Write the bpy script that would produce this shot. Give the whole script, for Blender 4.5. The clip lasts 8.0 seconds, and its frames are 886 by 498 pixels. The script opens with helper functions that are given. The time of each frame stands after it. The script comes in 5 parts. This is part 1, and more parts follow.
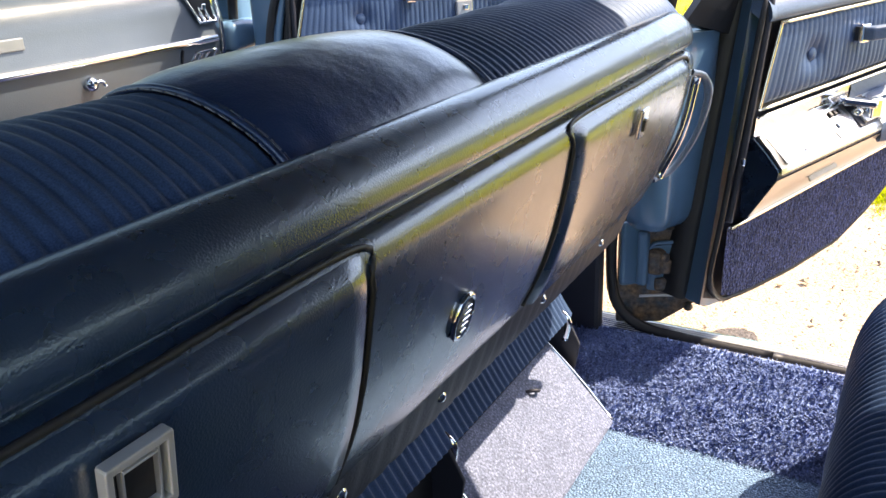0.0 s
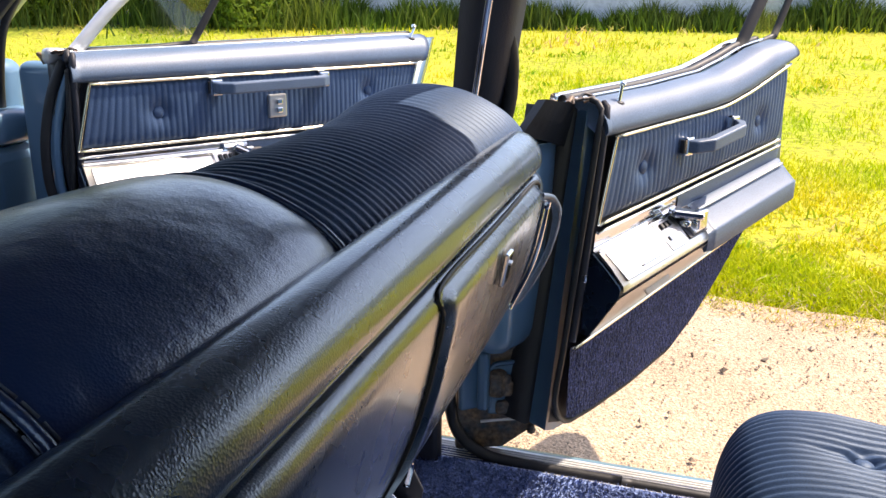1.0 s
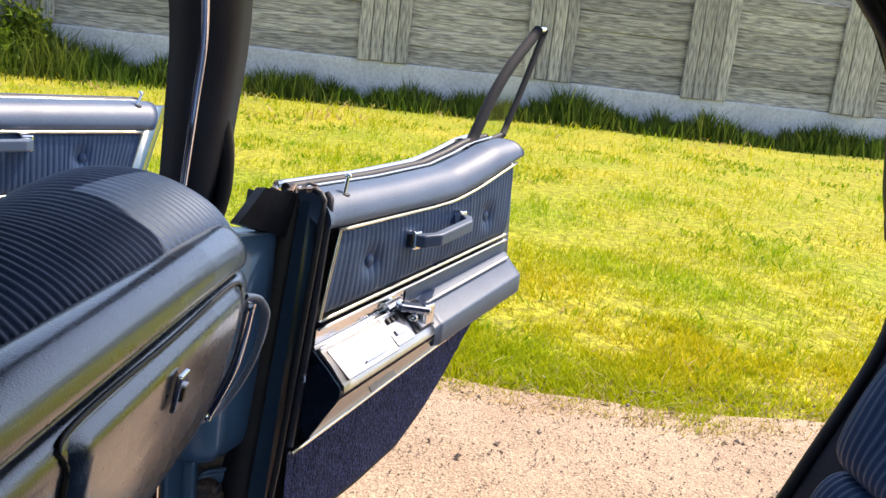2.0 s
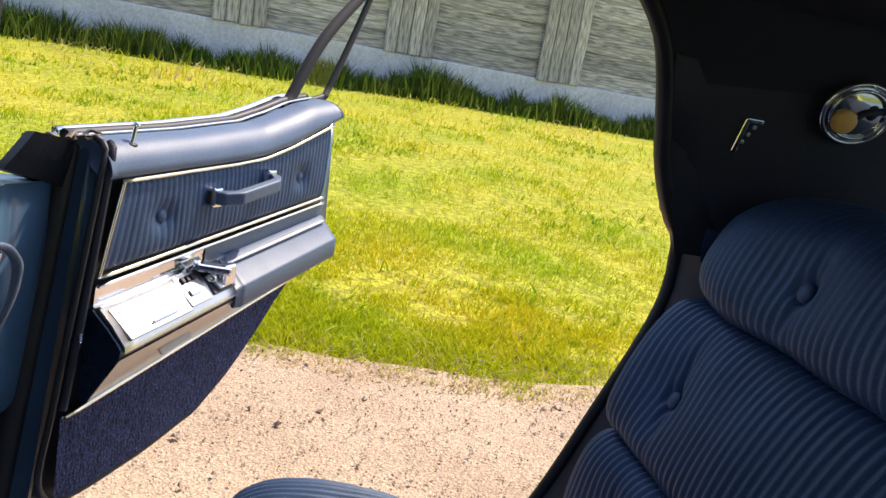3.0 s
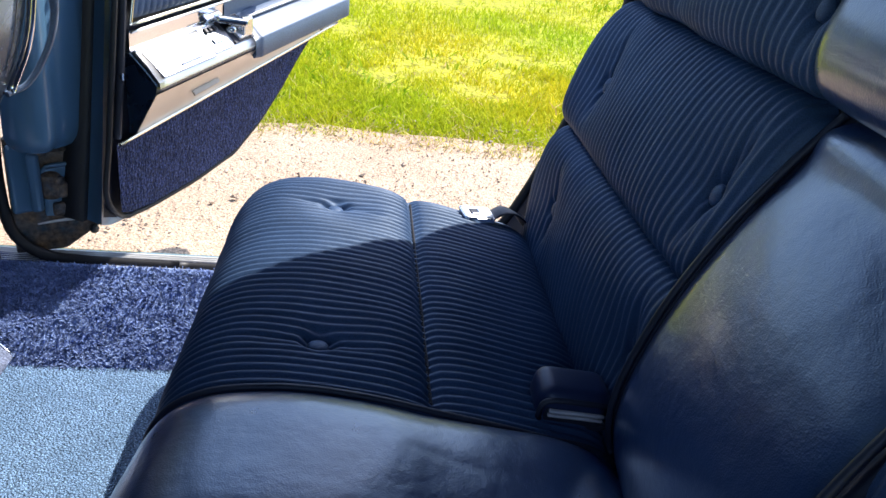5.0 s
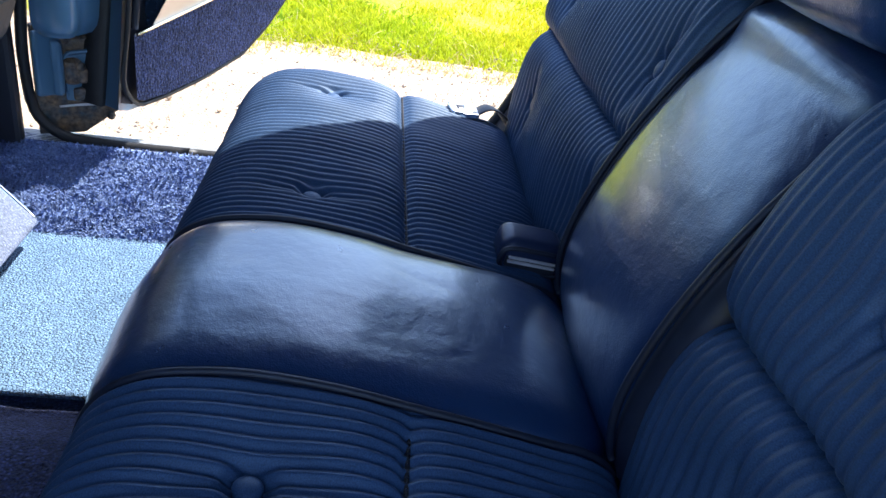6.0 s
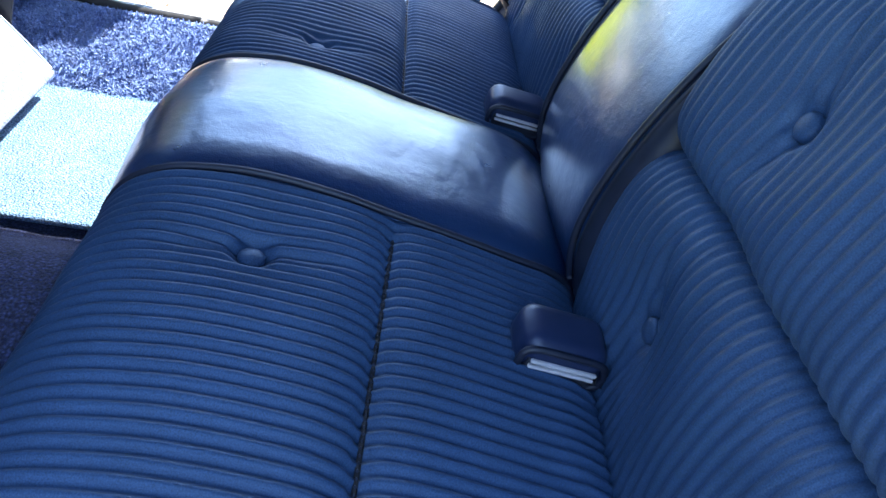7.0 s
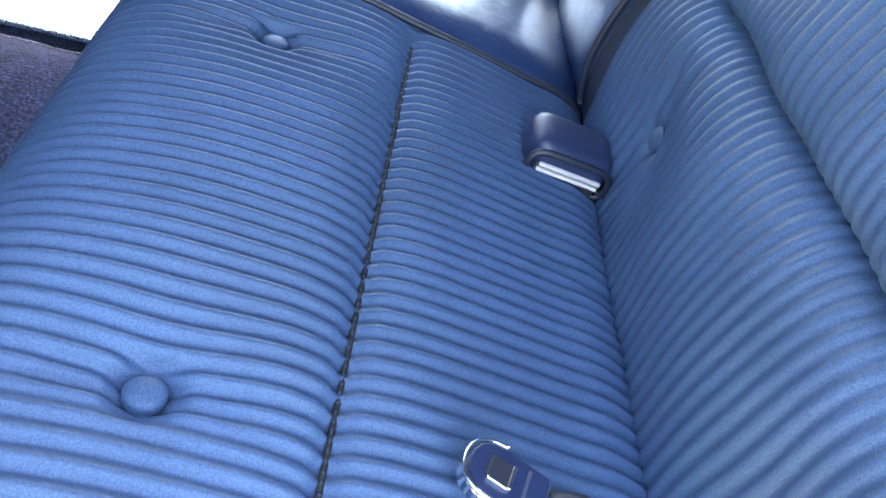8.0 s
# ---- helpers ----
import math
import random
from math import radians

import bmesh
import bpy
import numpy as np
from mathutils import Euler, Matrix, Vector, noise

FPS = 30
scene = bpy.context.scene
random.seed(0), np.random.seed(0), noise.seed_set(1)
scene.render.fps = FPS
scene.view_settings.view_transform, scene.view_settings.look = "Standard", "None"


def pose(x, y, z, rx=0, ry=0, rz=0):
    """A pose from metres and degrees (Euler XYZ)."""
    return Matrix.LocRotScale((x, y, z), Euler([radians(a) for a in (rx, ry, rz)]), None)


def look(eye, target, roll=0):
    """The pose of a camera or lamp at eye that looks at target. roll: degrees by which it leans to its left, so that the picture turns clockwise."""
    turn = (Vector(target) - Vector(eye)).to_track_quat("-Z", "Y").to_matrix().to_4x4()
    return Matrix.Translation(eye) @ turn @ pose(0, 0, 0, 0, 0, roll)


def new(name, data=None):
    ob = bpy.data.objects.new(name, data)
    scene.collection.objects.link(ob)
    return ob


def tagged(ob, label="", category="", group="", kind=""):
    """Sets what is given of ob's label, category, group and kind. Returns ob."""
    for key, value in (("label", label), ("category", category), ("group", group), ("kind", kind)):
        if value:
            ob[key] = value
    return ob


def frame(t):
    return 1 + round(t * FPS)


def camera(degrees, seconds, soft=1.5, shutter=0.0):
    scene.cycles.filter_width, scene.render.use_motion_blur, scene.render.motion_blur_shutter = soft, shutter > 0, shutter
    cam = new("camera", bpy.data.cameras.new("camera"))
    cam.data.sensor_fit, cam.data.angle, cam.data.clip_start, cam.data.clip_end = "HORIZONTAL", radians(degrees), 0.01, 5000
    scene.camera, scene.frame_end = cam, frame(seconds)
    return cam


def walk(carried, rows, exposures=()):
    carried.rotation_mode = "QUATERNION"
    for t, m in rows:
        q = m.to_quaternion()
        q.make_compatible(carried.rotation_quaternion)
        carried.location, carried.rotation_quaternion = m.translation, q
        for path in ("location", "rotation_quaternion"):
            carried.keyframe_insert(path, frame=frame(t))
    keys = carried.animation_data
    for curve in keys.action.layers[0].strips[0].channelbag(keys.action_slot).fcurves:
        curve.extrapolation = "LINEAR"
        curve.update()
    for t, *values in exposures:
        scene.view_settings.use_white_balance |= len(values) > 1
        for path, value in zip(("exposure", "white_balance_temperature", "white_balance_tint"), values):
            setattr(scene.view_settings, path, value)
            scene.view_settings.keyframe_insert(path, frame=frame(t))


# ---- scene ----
cam = camera(57.4, 8.0)
PATH = [
    (0, (-0.506, 0.145, 1.131), (1.082, 1.104, 0.385), -2.7),
    (0.5, (-0.42, 0.209, 1.148), (1.293, 0.98, 0.459), -1.5),
    (1, (-0.357, 0.256, 1.162), (1.476, 0.799, 0.572), 0.8),
    (1.5, (-0.298, 0.234, 1.184), (1.634, 0.443, 0.709), 4.0),
    (1.7, (-0.282, 0.221, 1.19), (1.666, 0.331, 0.752), 5.0),
    (2.8, (-0.258, 0.136, 1.179), (1.686, -0.154, 0.806), 9.6),
    (3, (-0.26, 0.103, 1.178), (1.666, -0.252, 0.773), 10.1),
    (3.5, (-0.284, 0.042, 1.171), (1.614, -0.343, 0.67), 10.2),
    (4, (-0.348, 0.006, 1.155), (1.51, -0.345, 0.505), 9.0),
    (4.5, (-0.425, -0.014, 1.151), (1.396, -0.288, 0.372), 6.6),
    (4.7, (-0.462, -0.025, 1.135), (1.35, -0.26, 0.322), 6.0),
    (5.8, (-0.638, -0.048, 1.081), (1.112, -0.257, 0.136), 7.9),
    (6, (-0.678, -0.059, 1.079), (1.06, -0.266, 0.112), 8.5),
    (6.5, (-0.759, -0.069, 1.07), (0.952, -0.285, 0.056), 10.4),
    (7, (-0.808, -0.074, 1.044), (0.836, -0.306, -0.072), 12.9),
    (7.5, (-0.838, -0.078, 1.007), (0.72, -0.346, -0.218), 15.9),
    (8, (-0.882, -0.068, 0.99), (0.604, -0.362, -0.315), 18.9),
]
walk(cam, [(t, look(eye, target, roll)) for t, eye, target, roll in PATH],
     exposures=[(0, 2.25, 7900, 16), (0.7, 1.8, 7700, 17), (1.5, 1.2, 7400, 18), (3, 1.0, 7200, 17), (4, 1.22, 6600, 14), (4.7, 1.42, 6350, 13), (5.8, 2.0, 6150, 11), (6.5, 2.65, 6150, 8), (7, 3.15, 6100, 8), (7.5, 4.1, 7200, 8), (8, 4.65, 8600, 7)])

# ---- light ----
SUN = Vector((0.40, -0.46, 1.0)).normalized()
world = bpy.data.worlds.new("sky")
scene.world = world
world.use_nodes = True
wn = world.node_tree
sky = wn.nodes.new("ShaderNodeTexSky")
sky.sky_type, sky.sun_disc = "NISHITA", False
sky.sun_elevation = math.asin(SUN.z)
sky.sun_rotation = math.atan2(SUN.x, SUN.y)
sky.dust_density, sky.air_density, sky.ozone_density = 1.3, 1.0, 2.4
wn.links.new(sky.outputs[0], wn.nodes["Background"].inputs[0])
wn.nodes["Background"].inputs[1].default_value = 0.15
sun = new("sun", bpy.data.lights.new("sun", "SUN"))
sun.data.energy, sun.data.angle, sun.data.color = 2.9, radians(0.53), (1.0, 0.94, 0.84)
sun.matrix_world = look(SUN * 30, (0, 0, 0))


# ---- materials ----
def ramp(nt, fac, stops):
    r = nt.nodes.new("ShaderNodeValToRGB")
    el = r.color_ramp.elements
    while len(el) < len(stops):
        el.new(0.5)
    for e, (p, c) in zip(el, stops):
        e.position, e.color = p, (*c, 1)
    nt.links.new(fac, r.inputs[0])
    return r.outputs[0]


def tex(nt, kind, scale, detail=3.0, space="Object", stretch=(1, 1, 1)):
    co = nt.nodes.new("ShaderNodeTexCoord")
    mp = nt.nodes.new("ShaderNodeMapping")
    mp.inputs["Scale"].default_value = stretch
    nt.links.new(co.outputs[space], mp.inputs[0])
    n = nt.nodes.new("ShaderNodeTex" + kind)
    n.inputs["Scale"].default_value = scale
    if kind == "Noise":
        n.inputs["Detail"].default_value = detail
    nt.links.new(mp.outputs[0], n.inputs["Vector"])
    return n.outputs["Fac"] if kind in ("Noise", "Wave") else n.outputs["Distance"]


def bump(nt, height, strength, dist, normal=None):
    b = nt.nodes.new("ShaderNodeBump")
    b.inputs["Strength"].default_value, b.inputs["Distance"].default_value = strength, dist
    nt.links.new(height, b.inputs["Height"])
    if normal:
        nt.links.new(normal, b.inputs["Normal"])
    return b.outputs[0]


def shader(name, color=(0.5, 0.5, 0.5), rough=0.5, metal=0.0, vary=None, fine=None, grain=None, coat=0.0, coat_rough=0.08, sheen=0.0, sheen_tint=(1, 1, 1), rough_vary=None, spec=0.5, ior=1.5, trans=0.0, spec_tint=(1, 1, 1), cells=None):
    """vary: (scale, dark, light) colours by broad noise; fine: (scale, amount) small mottling; grain: rows of (texture, scale, strength, distance, stretch)."""
    m = bpy.data.materials.new(name)
    m.use_nodes = True
    nt = m.node_tree
    b = nt.nodes["Principled BSDF"]
    b.inputs["Base Color"].default_value = (*color, 1)
    b.inputs["Roughness"].default_value = rough
    b.inputs["Metallic"].default_value = metal
    b.inputs["Coat Weight"].default_value = coat
    b.inputs["Coat Roughness"].default_value = coat_rough
    b.inputs["Sheen Weight"].default_value = sheen
    b.inputs["Sheen Roughness"].default_value = 0.4
    b.inputs["Sheen Tint"].default_value = (*sheen_tint, 1)
    b.inputs["Specular IOR Level"].default_value = spec
    b.inputs["Transmission Weight"].default_value = trans
    b.inputs["Specular Tint"].default_value = (*spec_tint, 1)
    b.inputs["IOR"].default_value = ior
    col = None
    if vary:
        scale, lo, hi = vary
        col = ramp(nt, tex(nt, "Noise", scale, 5), [(0.3, lo), (0.7, hi)])
    if fine:
        scale, amount = fine
        f = ramp(nt, tex(nt, "Noise", scale, 3), [(0.3, (1 - amount,) * 3), (0.7, (1 + amount,) * 3)])
        mx = nt.nodes.new("ShaderNodeMix")
        mx.data_type, mx.blend_type = "RGBA", "MULTIPLY"
        mx.inputs[0].default_value = 1
        if col:
            nt.links.new(col, mx.inputs[6])
        else:
            mx.inputs[6].default_value = (*color, 1)
        nt.links.new(f, mx.inputs[7])
        col = mx.outputs[2]
    if cells:
        scale, amount = cells
        f = ramp(nt, tex(nt, "Voronoi", scale), [(0.15, (1 + amount * 0.5,) * 3), (0.62, (1 - amount,) * 3)])
        mx = nt.nodes.new("ShaderNodeMix")
        mx.data_type, mx.blend_type = "RGBA", "MULTIPLY"
        mx.inputs[0].default_value = 1
        nt.links.new(col, mx.inputs[6])
        nt.links.new(f, mx.inputs[7])
        col = mx.outputs[2]
    if col:
        nt.links.new(col, b.inputs["Base Color"])
    if rough_vary:
        scale, lo, hi = rough_vary
        r = nt.nodes.new("ShaderNodeMapRange")
        r.inputs[3].default_value, r.inputs[4].default_value = lo, hi
        nt.links.new(tex(nt, "Noise", scale, 4), r.inputs[0])
        nt.links.new(r.outputs[0], b.inputs["Roughness"])
    nrm = None
    for kind, scale, strength, dist, *st in grain or ():
        nrm = bump(nt, tex(nt, kind, scale, 4, stretch=st[0] if st else (1, 1, 1)), strength, dist, nrm)
    if nrm:
        nt.links.new(nrm, b.inputs["Normal"])
    return m


CLOTH = shader("ribbed_cloth", (0.036, 0.070, 0.144), 0.48, vary=(9, (0.030, 0.059, 0.122), (0.042, 0.081, 0.166)), fine=(900, 0.35), spec=0.38, spec_tint=(0.70, 0.85, 1.0), sheen=0.03, sheen_tint=(0.45, 0.64, 1.0),
               grain=[("Noise", 900, 0.45, 0.0006, (1, 0.2, 0.2)), ("Noise", 900, 0.3, 0.0005, (0.2, 1, 1)), ("Noise", 25, 0.2, 0.004)])
LEATHER = shader("navy_leather", (0.012, 0.037, 0.115), 0.30, vary=(6, (0.010, 0.031, 0.098), (0.016, 0.044, 0.132)), rough_vary=(30, 0.24, 0.36), spec=0.7, spec_tint=(0.85, 0.95, 1.0), ior=1.7, coat=0.75, coat_rough=0.18,
                 grain=[("Voronoi", 640, 0.34, 0.0006), ("Noise", 60, 0.18, 0.004), ("Noise", 14, 0.40, 0.010)])
VINYL = shader("grey_blue_vinyl", (0.013, 0.031, 0.064), 0.26, vary=(7, (0.011, 0.027, 0.057), (0.016, 0.037, 0.075)), rough_vary=(25, 0.21, 0.34), spec=0.7, spec_tint=(0.85, 0.95, 1.0), ior=1.75, coat=0.8, coat_rough=0.15,
               grain=[("Voronoi", 640, 0.32, 0.0006), ("Noise", 14, 0.06, 0.006)])
PAD = shader("blue_grey_padding", (0.072, 0.116, 0.188), 0.44, spec=0.7, vary=(8, (0.060, 0.100, 0.166), (0.086, 0.134, 0.212)), fine=(500, 0.25), rough_vary=(20, 0.40, 0.56),
             grain=[("Voronoi", 500, 0.3, 0.0006)])
CHROME = shader("chrome", (0.82, 0.83, 0.85), 0.08, 1.0, rough_vary=(40, 0.05, 0.16))
BRUSHED = shader("brushed_aluminium", (0.66, 0.66, 0.65), 0.45, 0.6, vary=(30, (0.58, 0.58, 0.57), (0.72, 0.72, 0.71)), rough_vary=(60, 0.38, 0.55))
SILVER = shader("silver_plate", (0.50, 0.51, 0.53), 0.36, 0.75, vary=(25, (0.45, 0.46, 0.48), (0.55, 0.56, 0.58)), rough_vary=(15, 0.24, 0.38))
PAINT = shader("blue_body_paint", (0.105, 0.215, 0.330), 0.32, 0.0, vary=(5, (0.090, 0.190, 0.295), (0.120, 0.240, 0.365)), coat=0.6, grain=[("Noise", 12, 0.08, 0.004)])
RUSTY = shader("dirty_hinge_metal", (0.09, 0.10, 0.11), 0.5, 0.3, vary=(34, (0.05, 0.075, 0.095), (0.27, 0.165, 0.09)), fine=(120, 0.5), rough_vary=(40, 0.3, 0.7), grain=[("Noise", 60, 0.5, 0.004), ("Noise", 220, 0.4, 0.001)])
RUBBER = shader("black_rubber", (0.014, 0.014, 0.016), 0.5, vary=(20, (0.010, 0.010, 0.012), (0.022, 0.022, 0.024)), grain=[("Noise", 80, 0.3, 0.002)])
TRIM = shader("black_trim", (0.017, 0.019, 0.030), 0.55, vary=(8, (0.013, 0.015, 0.024), (0.022, 0.024, 0.037)), grain=[("Voronoi", 350, 0.25, 0.0008)])
CARPET = shader("navy_carpet", (0.048, 0.068, 0.18), 0.95, vary=(35, (0.030, 0.044, 0.125), (0.070, 0.094, 0.235)), fine=(240, 0.6), cells=(210, 0.5), sheen=0.06, grain=[("Noise", 200, 1.0, 0.012, (1, 1, 0.5))])
FOOTREST = shader("lavender_carpet", (0.17, 0.205, 0.30), 0.95, vary=(30, (0.15, 0.18, 0.265), (0.20, 0.235, 0.34)), fine=(260, 0.3), cells=(260, 0.3), grain=[("Noise", 240, 0.9, 0.005)])
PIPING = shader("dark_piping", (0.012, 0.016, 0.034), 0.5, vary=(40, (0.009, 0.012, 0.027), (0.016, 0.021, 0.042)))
THREAD = shader("pale_thread", (0.16, 0.18, 0.22), 0.7, vary=(200, (0.13, 0.15, 0.19), (0.19, 0.21, 0.25)))
SATIN = shader("satin_metal_trim", (0.60, 0.585, 0.56), 0.36, 0.9, vary=(9, (0.55, 0.535, 0.51), (0.65, 0.635, 0.61)), rough_vary=(30, 0.30, 0.42))
PLASTIC = shader("navy_plastic", (0.014, 0.024, 0.070), 0.38, vary=(20, (0.011, 0.020, 0.060), (0.018, 0.029, 0.080)), grain=[("Noise", 300, 0.2, 0.0006)])
CARPET_BLUE = shader("blue_carpet", (0.18, 0.26, 0.50), 0.95, vary=(30, (0.125, 0.19, 0.42), (0.24, 0.335, 0.58)), fine=(260, 0.45), sheen=0.08, grain=[("Noise", 220, 0.8, 0.006)])
MAT = shader("pale_blue_mat", (0.20, 0.345, 0.55), 0.9, vary=(20, (0.175, 0.31, 0.50), (0.225, 0.38, 0.60)), fine=(420, 0.3), cells=(270, 0.45), grain=[("Voronoi", 270, 1.0, 0.006), ("Noise", 420, 0.6, 0.004)])
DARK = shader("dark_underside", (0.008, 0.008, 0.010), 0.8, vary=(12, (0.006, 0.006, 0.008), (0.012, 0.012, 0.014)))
GOLD = shader("gold_toned_trim", (0.82, 0.78, 0.64), 0.2, 1.0, rough_vary=(40, 0.14, 0.28))
TAN = shader("pale_tan_lens", (0.60, 0.50, 0.36), 0.4, vary=(40, (0.54, 0.44, 0.31), (0.66, 0.56, 0.42)))
AMBER = shader("amber_lens", (1.0, 0.58, 0.17), 0.35, vary=(60, (0.98, 0.54, 0.14), (1.0, 0.62, 0.20)))
DASH = shader("blue_grey_dash", (0.070, 0.092, 0.115), 0.32, spec=0.8, vary=(5, (0.058, 0.078, 0.100), (0.084, 0.108, 0.132)), rough_vary=(20, 0.24, 0.38), grain=[("Voronoi", 400, 0.3, 0.0007)])
GRAVEL = shader("sandy_gravel", (0.50, 0.365, 0.245), 0.95, vary=(2.2, (0.43, 0.305, 0.205), (0.57, 0.425, 0.295)), fine=(130, 0.38), grain=[("Noise", 150, 0.9, 0.010), ("Noise", 45, 0.5, 0.012), ("Noise", 14, 0.3, 0.02)])
STONE = shader("gravel_stone", (0.40, 0.31, 0.23), 0.9, vary=(9, (0.10, 0.08, 0.06), (0.56, 0.45, 0.34)), fine=(60, 0.4))
TURF = shader("turf", (0.3, 0.36, 0.02), 0.95, vary=(0.9, (0.27, 0.32, 0.008), (0.45, 0.40, 0.03)), fine=(18, 0.4), grain=[("Noise", 40, 0.9, 0.04)])
CONCRETE = shader("pale_concrete", (0.55, 0.57, 0.60), 0.9, vary=(1.5, (0.46, 0.48, 0.52), (0.62, 0.64, 0.66)), fine=(25, 0.15), grain=[("Noise", 30, 0.4, 0.01)])


def glass_material(name, tint):
    m = bpy.data.materials.new(name)
    m.use_nodes = True
    nt = m.node_tree
    t = nt.nodes.new("ShaderNodeBsdfTransparent")
    t.inputs[0].default_value = (*tint, 1)
    g = nt.nodes.new("ShaderNodeBsdfGlossy")
    g.inputs["Roughness"].default_value = 0.03
    mx = nt.nodes.new("ShaderNodeMixShader")
    mx.inputs[0].default_value = 0.07
    nt.links.new(t.outputs[0], mx.inputs[1])
    nt.links.new(g.outputs[0], mx.inputs[2])
    nt.links.new(mx.outputs[0], nt.nodes["Material Output"].inputs[0])
    return m


GLASS = glass_material("clear_glass", (0.80, 0.90, 0.84))
BACK_GLASS = glass_material("back_window_glass", (0.33, 0.39, 0.375))
SHADED_GLASS = glass_material("tinted_glass", (0.24, 0.28, 0.265))


def grass_material(name, lo, hi):
    m = bpy.data.materials.new(name)
    m.use_nodes = True
    nt = m.node_tree
    b = nt.nodes["Principled BSDF"]
    geo = nt.nodes.new("ShaderNodeNewGeometry")
    c = ramp(nt, geo.outputs["Random Per Island"], [(0.0, lo), (1.0, hi)])
    f = ramp(nt, tex(nt, "Noise", 0.9, 5), [(0.36, (0.80, 0.97, 0.7)), (0.64, (1.22, 1.03, 1.2))])
    mx = nt.nodes.new("ShaderNodeMix")
    mx.data_type, mx.blend_type = "RGBA", "MULTIPLY"
    mx.inputs[0].default_value = 1
    nt.links.new(c, mx.inputs[6])
    nt.links.new(f, mx.inputs[7])
    nt.links.new(mx.outputs[2], b.inputs["Base Color"])
    b.inputs["Roughness"].default_value = 0.7
    b.inputs["Specular IOR Level"].default_value = 0.2
    tr = nt.nodes.new("ShaderNodeBsdfTranslucent")
    nt.links.new(mx.outputs[2], tr.inputs[0])
    ms = nt.nodes.new("ShaderNodeMixShader")
    ms.inputs[0].default_value = 0.4
    nt.links.new(b.outputs[0], ms.inputs[1])
    nt.links.new(tr.outputs[0], ms.inputs[2])
    nt.links.new(ms.outputs[0], nt.nodes["Material Output"].inputs[0])
    return m


GRASS = grass_material("meadow_grass", (0.32, 0.40, 0.007), (0.62, 0.61, 0.022))
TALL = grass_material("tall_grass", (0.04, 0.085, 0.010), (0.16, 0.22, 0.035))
WEED = grass_material("weed_leaves", (0.17, 0.31, 0.008), (0.34, 0.46, 0.02))
STRAW = grass_material("dry_grass", (0.38, 0.30, 0.10), (0.62, 0.52, 0.22))
LEAVES = grass_material("bush_leaves", (0.07, 0.14, 0.014), (0.20, 0.28, 0.035))


def wood_material():
    m = bpy.data.materials.new("weathered_wood")
    m.use_nodes = True
    nt = m.node_tree
    b = nt.nodes["Principled BSDF"]
    info = nt.nodes.new("ShaderNodeObjectInfo")
    c = ramp(nt, info.outputs["Random"], [(0.0, (0.32, 0.315, 0.30)), (1.0, (0.52, 0.51, 0.48))])
    g = ramp(nt, tex(nt, "Noise", 5, 6, stretch=(1, 12, 12)), [(0.35, (0.45, 0.45, 0.46)), (0.62, (1.2, 1.19, 1.16))])
    mx = nt.nodes.new("ShaderNodeMix")
    mx.data_type, mx.blend_type = "RGBA", "MULTIPLY"
    mx.inputs[0].default_value = 1
    nt.links.new(c, mx.inputs[6])
    nt.links.new(g, mx.inputs[7])
    nt.links.new(mx.outputs[2], b.inputs["Base Color"])
    b.inputs["Roughness"].default_value = 0.9
    nt.links.new(bump(nt, tex(nt, "Noise", 7, 6, stretch=(1, 14, 14)), 0.7, 0.02), b.inputs["Normal"])
    return m


WOOD = wood_material()


# ---- building helpers ----
def thing(name, label, category, m=None, group="", kind=""):
    ob = new(name)
    ob.empty_display_size = 0.05
    if m is not None:
        ob.matrix_world = m
    return tagged(ob, label, category, group, kind)


def mesh_of(name, verts, faces, material, smooth=True):
    me = bpy.data.meshes.new(name)
    me.from_pydata([tuple(v) for v in verts], [], [tuple(f) for f in faces])
    me.materials.append(material)
    if smooth:
        me.shade_smooth()
    me.update()
    return me


def add(name, me, parent=None, label="", m=None):
    ob = new(name, me)
    if parent is not None:
        ob.parent = parent
    if m is not None:
        ob.matrix_basis = m
    if label:
        ob["label"] = label
    return ob


def part(name, bm, material, parent=None, label="", smooth=False):
    me = bpy.data.meshes.new(name)
    bmesh.ops.recalc_face_normals(bm, faces=bm.faces)
    bm.to_mesh(me)
    bm.free()
    me.materials.append(material)
    if smooth:
        me.shade_smooth()
    return add(name, me, parent, label)


def grid(name, pts, material, parent=None, label="", close_u=False, close_v=False, caps=False, flip=False):
    """A surface over an array of points pts[i, j]; caps closes the two ends in i."""
    pts = np.asarray(pts, float)
    nu, nv = pts.shape[:2]
    idx = np.arange(nu * nv).reshape(nu, nv)
    iu = np.arange(nu if close_u else nu - 1)
    iv = np.arange(nv if close_v else nv - 1)
    a = idx[np.ix_(iu, iv)]
    b = idx[np.ix_((iu + 1) % nu, iv)]
    c = idx[np.ix_((iu + 1) % nu, (iv + 1) % nv)]
    d = idx[np.ix_(iu, (iv + 1) % nv)]
    faces = np.stack([a, b, c, d], -1).reshape(-1, 4)
    if flip:
        faces = faces[:, ::-1]
    fl = faces.tolist()
    if caps:
        fl.append(idx[0].tolist()[::-1] if not flip else idx[0].tolist())
        fl.append(idx[-1].tolist() if not flip else idx[-1].tolist()[::-1])
    return add(name, mesh_of(name, pts.reshape(-1, 3).tolist(), fl, material), parent, label)


